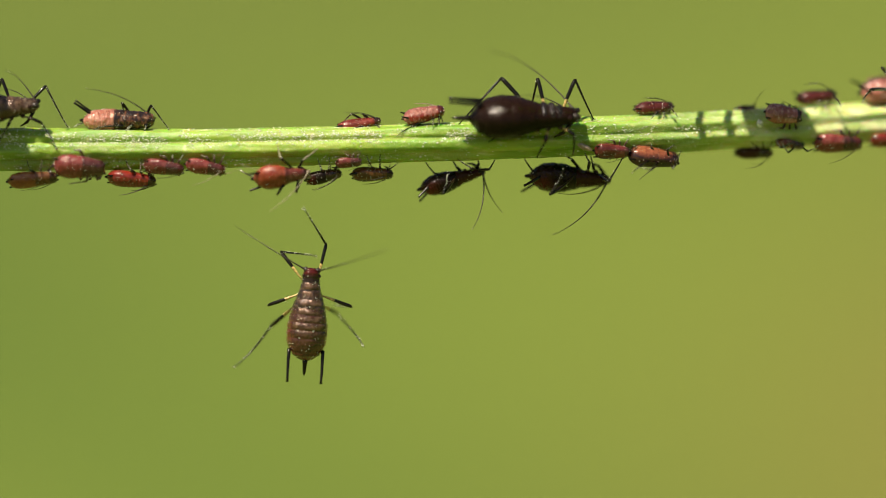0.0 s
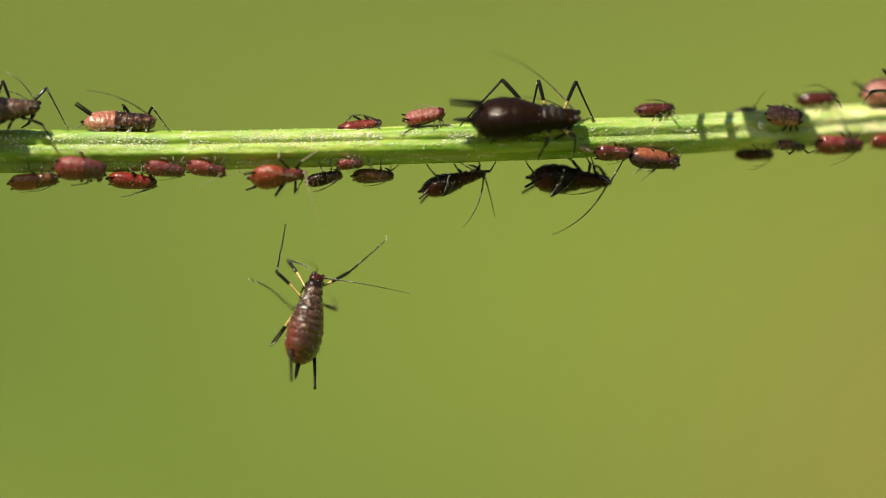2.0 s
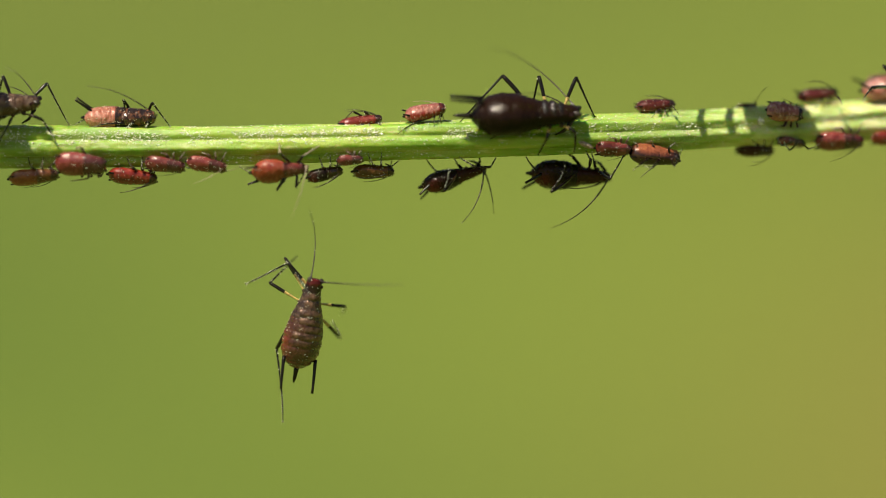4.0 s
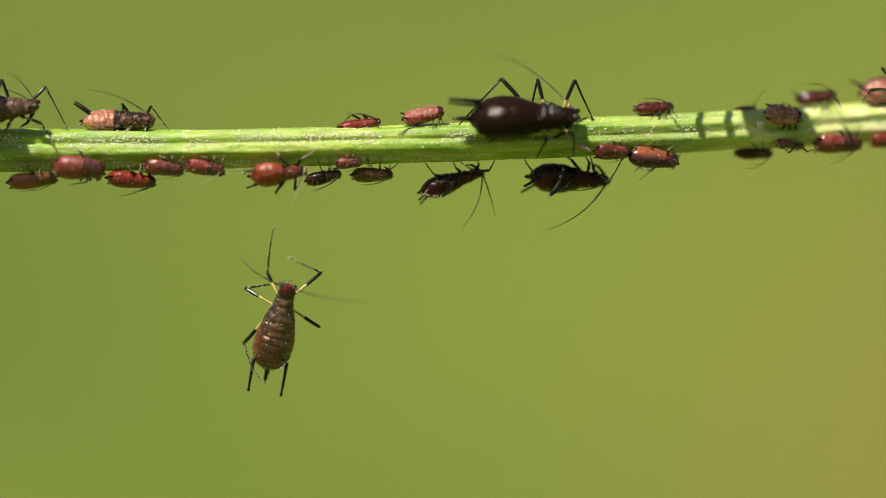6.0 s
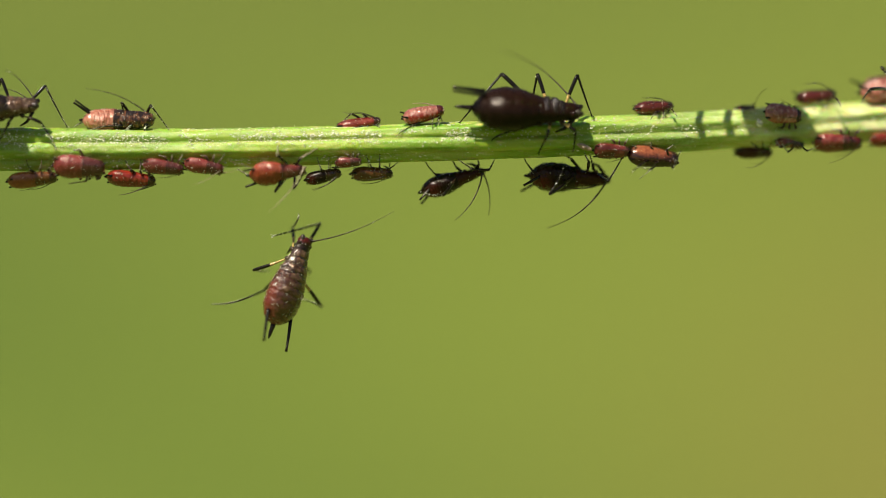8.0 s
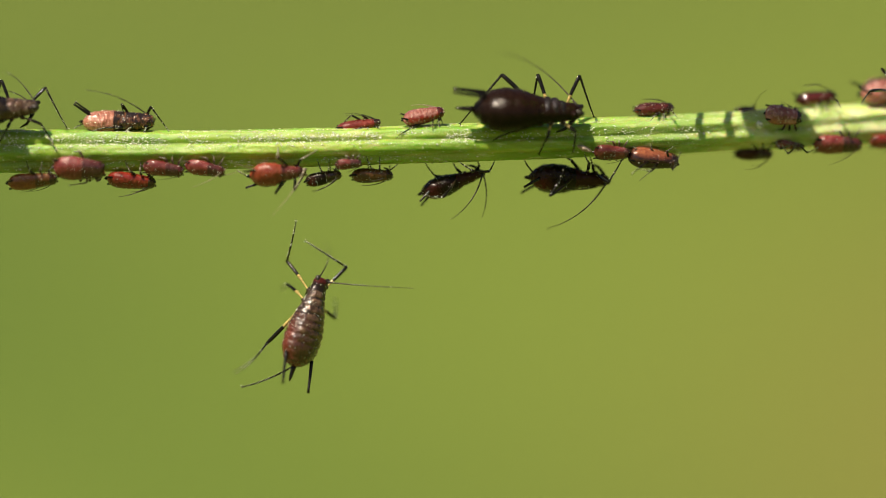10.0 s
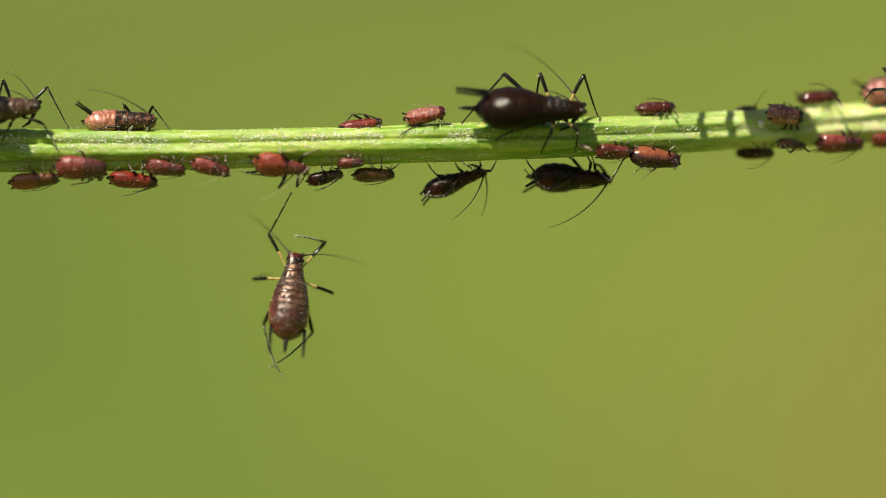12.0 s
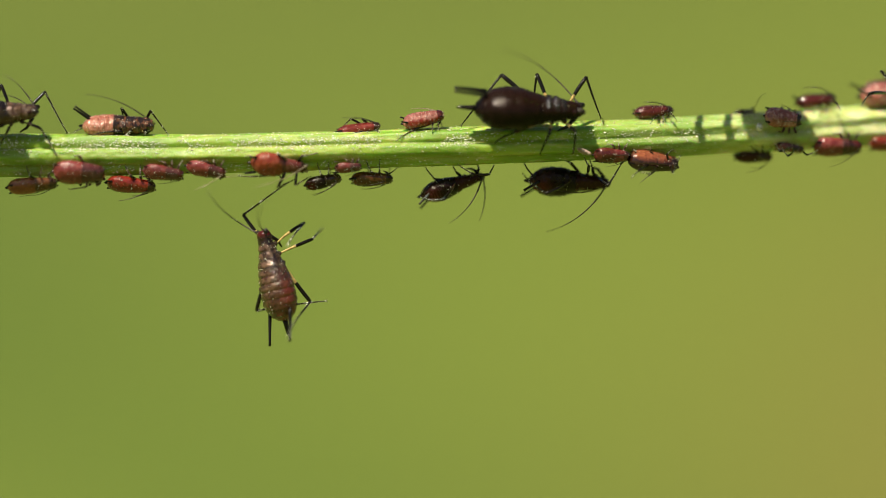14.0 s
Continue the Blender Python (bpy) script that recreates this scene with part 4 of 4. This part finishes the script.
dangle(5.5, (529, 514), (526, 634), 5, ((460, 486, 530, 485), (544, 450, 485, 414), (452, 521, 522, 489), (600, 562, 572, 552), (476, 614, 525, 670), (557, 572, 542, 642)), ((432, 420), (647, 482)), -0.5)
dangle(5.8, (526, 530), (540, 652), 0, ((462, 533, 432, 455), (572, 470, 540, 448), (460, 540, 542, 501), (610, 570, 550, 535), (510, 640, 560, 668), (580, 615, 545, 660)), ((370, 512), (600, 488)), -0.5)
dangle(6.0, (510, 512), (475, 644), 15, ((472, 482, 485, 404), (574, 477, 515, 455), (434, 509, 513, 497), (571, 581, 545, 564), (430, 607, 470, 671), (515, 589, 500, 649)), ((420, 449), (660, 532)), -0.5)
dangle(6.2, (513, 498), (505, 647), 5, ((494, 440, 555, 385), (563, 463, 518, 456), (435, 515, 500, 500), (583, 571, 535, 545), (459, 618, 505, 702), (540, 620, 497, 702)), ((405, 410), (610, 418)), 1)
dangle(6.5, (492, 465), (517, 627), -42, ((476, 417, 558, 392), (541, 425, 517, 447), (443, 516, 467, 507), (579, 538, 537, 530), (492, 597, 572, 712), (562, 612, 564, 719)), ((363, 367), (563, 352)), 1)
dangle(6.8, (528, 455), (503, 612), 18, ((487, 412, 530, 394), (590, 443, 513, 436), (433, 498, 485, 483), (558, 535, 541, 532), (450, 600, 465, 693), (530, 615, 460, 690)), ((512, 350), (680, 420)), 1)
dangle(7.0, (512, 450), (513, 610), -5, ((458, 423, 525, 405), (574, 425, 522, 425), (440, 510, 488, 507), (575, 536, 543, 529), (478, 610, 528, 705), (558, 599, 520, 705)), ((402, 350), (612, 389)), 1)
dangle(7.2, (477, 437), (520, 602), -45, ((437, 415, 520, 395), (530, 402, 528, 423), (463, 515, 472, 500), (570, 515, 535, 512), (510, 600, 578, 690), (580, 540, 665, 586)), ((365, 342), (470, 350)), 1)
dangle(7.5, (496, 427), (526, 592), -22, ((446, 407, 526, 396), (566, 399, 529, 430), (466, 510, 481, 494), (581, 507, 549, 512), (431, 519, 409, 610), (568, 522, 669, 599)), ((373, 337), (571, 382)), 1)
dangle(7.8, (535, 417), (547, 577), -2, ((475, 403, 540, 387), (592, 387, 545, 405), (483, 503, 515, 507), (602, 492, 575, 500), (463, 548, 520, 553), (620, 537, 580, 540)), ((483, 345), (665, 355)), 1)
dangle(8.0, (541, 426), (486, 570), 45, ((516, 405, 531, 382), (566, 396, 485, 418), (443, 481, 473, 480), (546, 480, 531, 500), (467, 515, 381, 538), (568, 545, 541, 530)), ((513, 425), (726, 365)), 0.3)
dangle(8.2, (538, 438), (525, 590), 12, ((490, 408, 535, 400), (590, 413, 515, 432), (478, 515, 497, 510), (605, 497, 557, 496), (452, 562, 485, 550), (590, 573, 557, 572)), ((480, 350), (690, 378)), 0.3)
dangle(10.3, (570, 495), (520, 642), 40, ((508, 460, 530, 392), (613, 465, 538, 425), (512, 505, 503, 527), (587, 562, 575, 555), (468, 610, 437, 708), (525, 640, 415, 698)), ((580, 425), (735, 515)), 0.3)
dangle(10.5, (490, 480), (530, 639), -55, ((458, 457, 540, 475), (517, 452, 520, 420), (503, 477, 553, 412), (587, 534, 570, 519), (515, 627, 605, 717), (573, 617, 590, 712)), ((375, 347), (505, 407)), 1)
dangle(10.8, (470, 478), (542, 630), -50, ((480, 452, 555, 470), (502, 438, 528, 420), (505, 452, 572, 393), (572, 527, 578, 518), (535, 625, 632, 700), (570, 600, 615, 693)), ((337, 355), (440, 400)), 1)
dangle(11.0, (486, 469), (528, 627), -55, ((473, 447, 546, 464), (522, 441, 527, 419), (456, 491, 442, 417), (587, 527, 576, 517), (513, 624, 603, 699), (577, 604, 581, 696)), ((379, 334), (489, 419)), 1)
dangle(11.2, (490, 465), (525, 622), -35, ((460, 443, 547, 462), (537, 440, 520, 420), (447, 492, 500, 425), (587, 528, 565, 515), (487, 608, 575, 693), (564, 605, 553, 685)), ((385, 350), (525, 475)), 1)
dangle(11.5, (497, 467), (517, 619), -22, ((457, 475, 542, 432), (548, 444, 522, 420), (433, 488, 424, 402), (577, 531, 559, 510), (477, 597, 549, 685), (555, 601, 527, 680)), ((367, 397), (557, 398)), 1)
dangle(11.8, (525, 456), (505, 605), 12, ((475, 435, 460, 358), (590, 430, 530, 418), (450, 494, 500, 483), (586, 526, 548, 515), (455, 590, 485, 680), (535, 605, 465, 670)), ((485, 395), (690, 463)), 1)
dangle(12.0, (520, 448), (505, 600), 10, ((470, 410, 512, 343), (578, 421, 524, 416), (443, 493, 472, 486), (586, 518, 547, 509), (462, 573, 497, 660), (549, 589, 480, 646)), ((422, 373), (647, 466)), 1)
dangle(12.2, (480, 460), (520, 600), -40, ((461, 400, 505, 325), (527, 430, 510, 420), (465, 492, 553, 467), (574, 513, 571, 488), (515, 600, 578, 637), (558, 580, 556, 627)), ((348, 400), (495, 420)), -1)
dangle(12.5, (499, 408), (501, 573), -10, ((449, 378, 519, 333), (570, 386, 521, 411), (461, 480, 479, 468), (573, 498, 549, 513), (451, 546, 496, 646), (576, 518, 629, 548)), ((459, 333), (599, 348)), 1)
dangle(12.8, (517, 475), (488, 586), 22, ((480, 430, 480, 355), (578, 450, 510, 425), (438, 492, 495, 470), (554, 511, 535, 500), (405, 548, 347, 580), (569, 555, 555, 535)), ((510, 453), (640, 530)), -1)
dangle(13.0, (529, 435), (547, 587), -5, ((463, 438, 477, 349), (588, 394, 542, 424), (494, 502, 517, 497), (608, 499, 577, 504), (481, 557, 512, 546), (612, 516, 717, 585)), ((402, 399), (612, 339)), -0.5)
dangle(13.2, (487, 462), (480, 590), 8, ((463, 395, 468, 320), (553, 440, 508, 422), (432, 496, 460, 490), (550, 518, 515, 507), (412, 546, 445, 535), (549, 560, 513, 520)), ((350, 435), (570, 495)), -1)
dangle(13.5, (482, 405), (520, 569), -45, ((440, 380, 508, 307), (548, 374, 520, 417), (485, 522, 500, 502), (588, 484, 590, 510), (476, 552, 603, 525), (560, 522, 545, 502)), ((385, 337), (510, 327)), 1)
dangle(13.8, (472, 412), (515, 575), -48, ((432, 380, 505, 320), (552, 395, 518, 427), (485, 495, 500, 480), (550, 435, 610, 382), (455, 557, 580, 527), (550, 538, 528, 583)), ((368, 342), (477, 355)), 1)
dangle(14.0, (466, 396), (508, 563), -50, ((426, 366, 504, 319), (538, 386, 513, 423), (480, 491, 500, 481), (562, 411, 569, 396), (450, 551, 577, 524), (556, 534, 515, 583)), ((361, 326), (479, 341)), 1)

first = MOMENTS[0]
dangler = aphid("bronze brown aphid dangling in the air under the stem", first[1], BODY, GIRTH_HANG, (HANG_SKIN, HANG_FRONT, HEAD_RED), first[2], first[3], BARREL,
                siphon=0.36, siphon_apart=1.0, cauda=0.17, thick=2.9, horn_base=YELLOW_HORN, knee_skin=BLACK_HORN, shin=BLACK_HORN, seed=4.2, shin_bow=0.05, plates=BRONZE_SHELL, group="", siphon_lift=0.33, siphon_out=0.03, wrinkle=0.35, steps=0.8, knob=0.03, glints=3.0, leg_glints=2.2)


# ---- what moves ----
def eased(rows):
    """Adds rows half way where a turn is wide."""
    out = [rows[0]]
    for (t0, a), (t1, b) in zip(rows, rows[1:]):
        qa, qb = a.to_quaternion(), b.to_quaternion()
        qb.make_compatible(qa)
        angle = 2 * math.acos(min(1, abs(qa.dot(qb))))
        n = 1 + int(angle / radians(70))
        for i in range(1, n):
            k = i / n
            out.append((t0 + (t1 - t0) * k, Matrix.LocRotScale(a.translation.lerp(b.translation, k), qa.slerp(qb, k), None)))
        out.append((t1, b))
    return out


def act(thing, moments):
    """Keys a body with its legs and feelers. moments: time, pose, six pairs of knee and foot, two feeler tips, in the body's space."""
    walk(thing["root"], eased([(t, m) for t, m, ends, tips in moments]))
    for i, (fem, tib, lf, lt) in enumerate(thing["legs"]):
        hip = thing["hips"][i]
        thighs = [(t, aim(hip, ends[i][0])) for t, m, ends, tips in moments]
        walk(fem, eased(thighs))
        walk(tib, eased([(t, shin_pose(p, lf, ends[i][1])) for (t, p), (_, m, ends, tips) in zip(thighs, moments)]))
    for i, (ob, ln) in enumerate(thing["feelers"]):
        walk(ob, eased([(t, aim(thing["brow"][i], tips[i])) for t, m, ends, tips in moments]))


def shifted(thing, rows, steps={}):
    """Moments of a settled aphid that shifts: (time, brow's shift in x and h, tail's shift in x and h, feeler tips' shift); knees follow half way, feet stay.
    steps: for a leg that takes a step, rows of (time, knee's shift in x and h, foot's shift in x and h)."""
    out = []
    m0 = thing["pose"]
    hd = m0 @ Vector((thing["length"] * U / 2, 0, 0))
    tl = m0 @ Vector((-thing["length"] * U / 2, 0, 0))
    back = m0.to_3x3() @ Vector((0, 0, 1))
    still = stance(m0, thing["length"], thing["width"], thing["profile"], thing["legs_at"])
    tips0 = feeler_tips(m0, thing["length"], thing["width"], thing["profile"], thing["feelers_at"])
    for t, hx, hh, tx, th, fx, fh in rows:
        m = body_pose(hd + Vector((hx, 0, -hh)) * U, tl + Vector((tx, 0, -th)) * U, back)
        inv = m.inverted()
        half = Vector((hx + tx, 0, -hh - th)) * U / 4
        ends = []
        for i, (k, f) in enumerate(still):
            row = (0, 0, 0, 0)
            if i in steps:
                row = [float(np.interp(t, [r[0] for r in steps[i]], [r[c] for r in steps[i]])) for c in (1, 2, 3, 4)]
            ends.append((inv @ (m0 @ k + half + Vector((row[0], 0, -row[1])) * U), inv @ (m0 @ f + Vector((row[2], 0, -row[3])) * U)))
        tips = [inv @ (m0 @ e + Vector((fx, 0, -fh)) * U) for e in tips0]
        out.append((t, m, ends, tips))
    return out


def motions():
    act(dangler, MOMENTS)
    act(big_adult, shifted(big_adult, [(0, 0, 0, 0, 0, 0, 0), (2, 0, 0, 0, 0, 0, 0), (5.5, 0, 0, 0, 0, 0, 0), (6.5, 0, 0, 0, 0, 0, 18), (6.9, 0, -4, 2, -13, 2, 12), (7.2, 0, -5, 2, -16, 5, 8), (8.2, 4, -6, 8, -18, 30, 10),
                                       (10.5, 4, -9, 9, -18, 30, 10), (11, 5, -9, 10, -18, 34, 0), (12.0, 6, -11, 10, -18, 34, -6), (12.5, 6, -14, 12, -22, 34, -20), (13.5, 4, -17, 14, -26, 30, 6), (14, 4, -17, 14, -26, 32, 0)],
                            {0: ((7, 0, 0, 0, 0), (8.2, 0, 4, 0, 0), (12.0, 4, 8, 8, 2), (12.5, 9, 12, 20, 6), (14, 8, 12, 20, 6)), 2: ((7, 0, 0, 0, 0), (8.2, 0, 6, 0, 0), (12.0, 2, 10, 4, 0), (12.5, 3, 16, 4, 0))}))
    act(drooper, shifted(drooper, [(0, 0, 0, 0, 0, 0, 0), (0.5, 0, 0, 0, 0, -2, 0), (1.5, 0, 0, 0, 0, -15, -6), (3, 0, 0, 0, 0, -20, -8), (5.3, 0, 0, 0, 1, -20, -8), (5.65, 0, 0, 0, 2, -18, -8), (6.0, 0, 0, 0, 4, -16, -8), (6.5, 0, 0, 0, 6, -14, -8), (6.8, 0, 0, 10, 9, -18, -14), (7.0, 0, 0, 13, 10, -22, -16), (7.2, 0, 0, 9, 8, -24, -18),
                                   (7.5, 0, 0, 3, 6, -26, -20), (8.2, 0, 0, 3, 5, -28, -22), (10.5, 0, 0, 3, 5, -36, -24), (12, 0, 0, 3, 5, -38, -20), (14, 0, 0, 2, 4, -38, -22)],
                         {4: ((5.3, 0, 0, 0, 0), (6.0, 0, 3, -66, 34))}))
    act(kicker, shifted(kicker, [(0, 0, 0, 0, 0, 0, 0), (3, 0, -1, 0, -1, -3, -6), (6.5, 0, 0, 0, 0, -8, -12), (8.2, 0, 0, 0, 0, -6, -14), (11.1, 0, -2, 0, 0, -6, -16), (11.35, 0, -2, 0, 0, -6, -16), (11.6, 0, -2, 0, 0, -6, -16), (14, 0, -2, 0, 0, -8, -14)],
                        {4: ((11.1, 0, 0, 0, 0), (11.6, -6, -9, -92, -17))}))
    act(red_adult, shifted(red_adult, [(0, 0, 0, 0, 0, 0, 0), (0.5, 0, 0, 0, 0, 4, 0), (0.8, -2, -1, -4, -1, 14, 4), (1.0, -4, -2, -8, -2, 40, 10), (1.5, -6, -2, -10, -4, 50, 10), (2, -6, -2, -10, -4, 90, 15), (3, -4, -4, -6, -6, 50, 15), (5.5, -4, -5, -8, -6, 32, 10),
                                       (7, -4, -6, -6, -6, 12, 0), (8, -6, -6, -8, -6, 0, 0), (11.5, -6, -6, -6, -8, 12, 0), (11.75, -6, -6, -6, -10, 0, 0), (12.0, -6, -7, -2, -31, -20, -20), (12.5, -6, -16, 0, -34, -40, -40), (12.8, -6, -18, 0, -36, -40, -46),
                                       (13.5, -4, -18, -4, -36, -40, -48), (14, -4, -19, -4, -38, -40, -48)]))
    act(stroller, shifted(stroller, [(0, 0, 0, 0, 0, 0, 0), (5.5, 0, 0, 0, 0, 0, 0), (8, -2, -1, -2, -1, 0, 0), (10.7, 0, 0, 0, 0, 0, 0), (10.9, -4, -3, -3, -5, 0, 0), (11.2, 4, 0, 18, -22, 10, 5), (11.7, 2, 2, 18, -24, 6, 2), (12.0, 0, 1, 12, -2, 0, 0),
                                     (12.8, 0, 0, 8, -2, 0, 0), (13.5, 0, -2, 4, -4, 0, 0), (14, 0, -4, 4, -6, 0, 0)]))


motions()
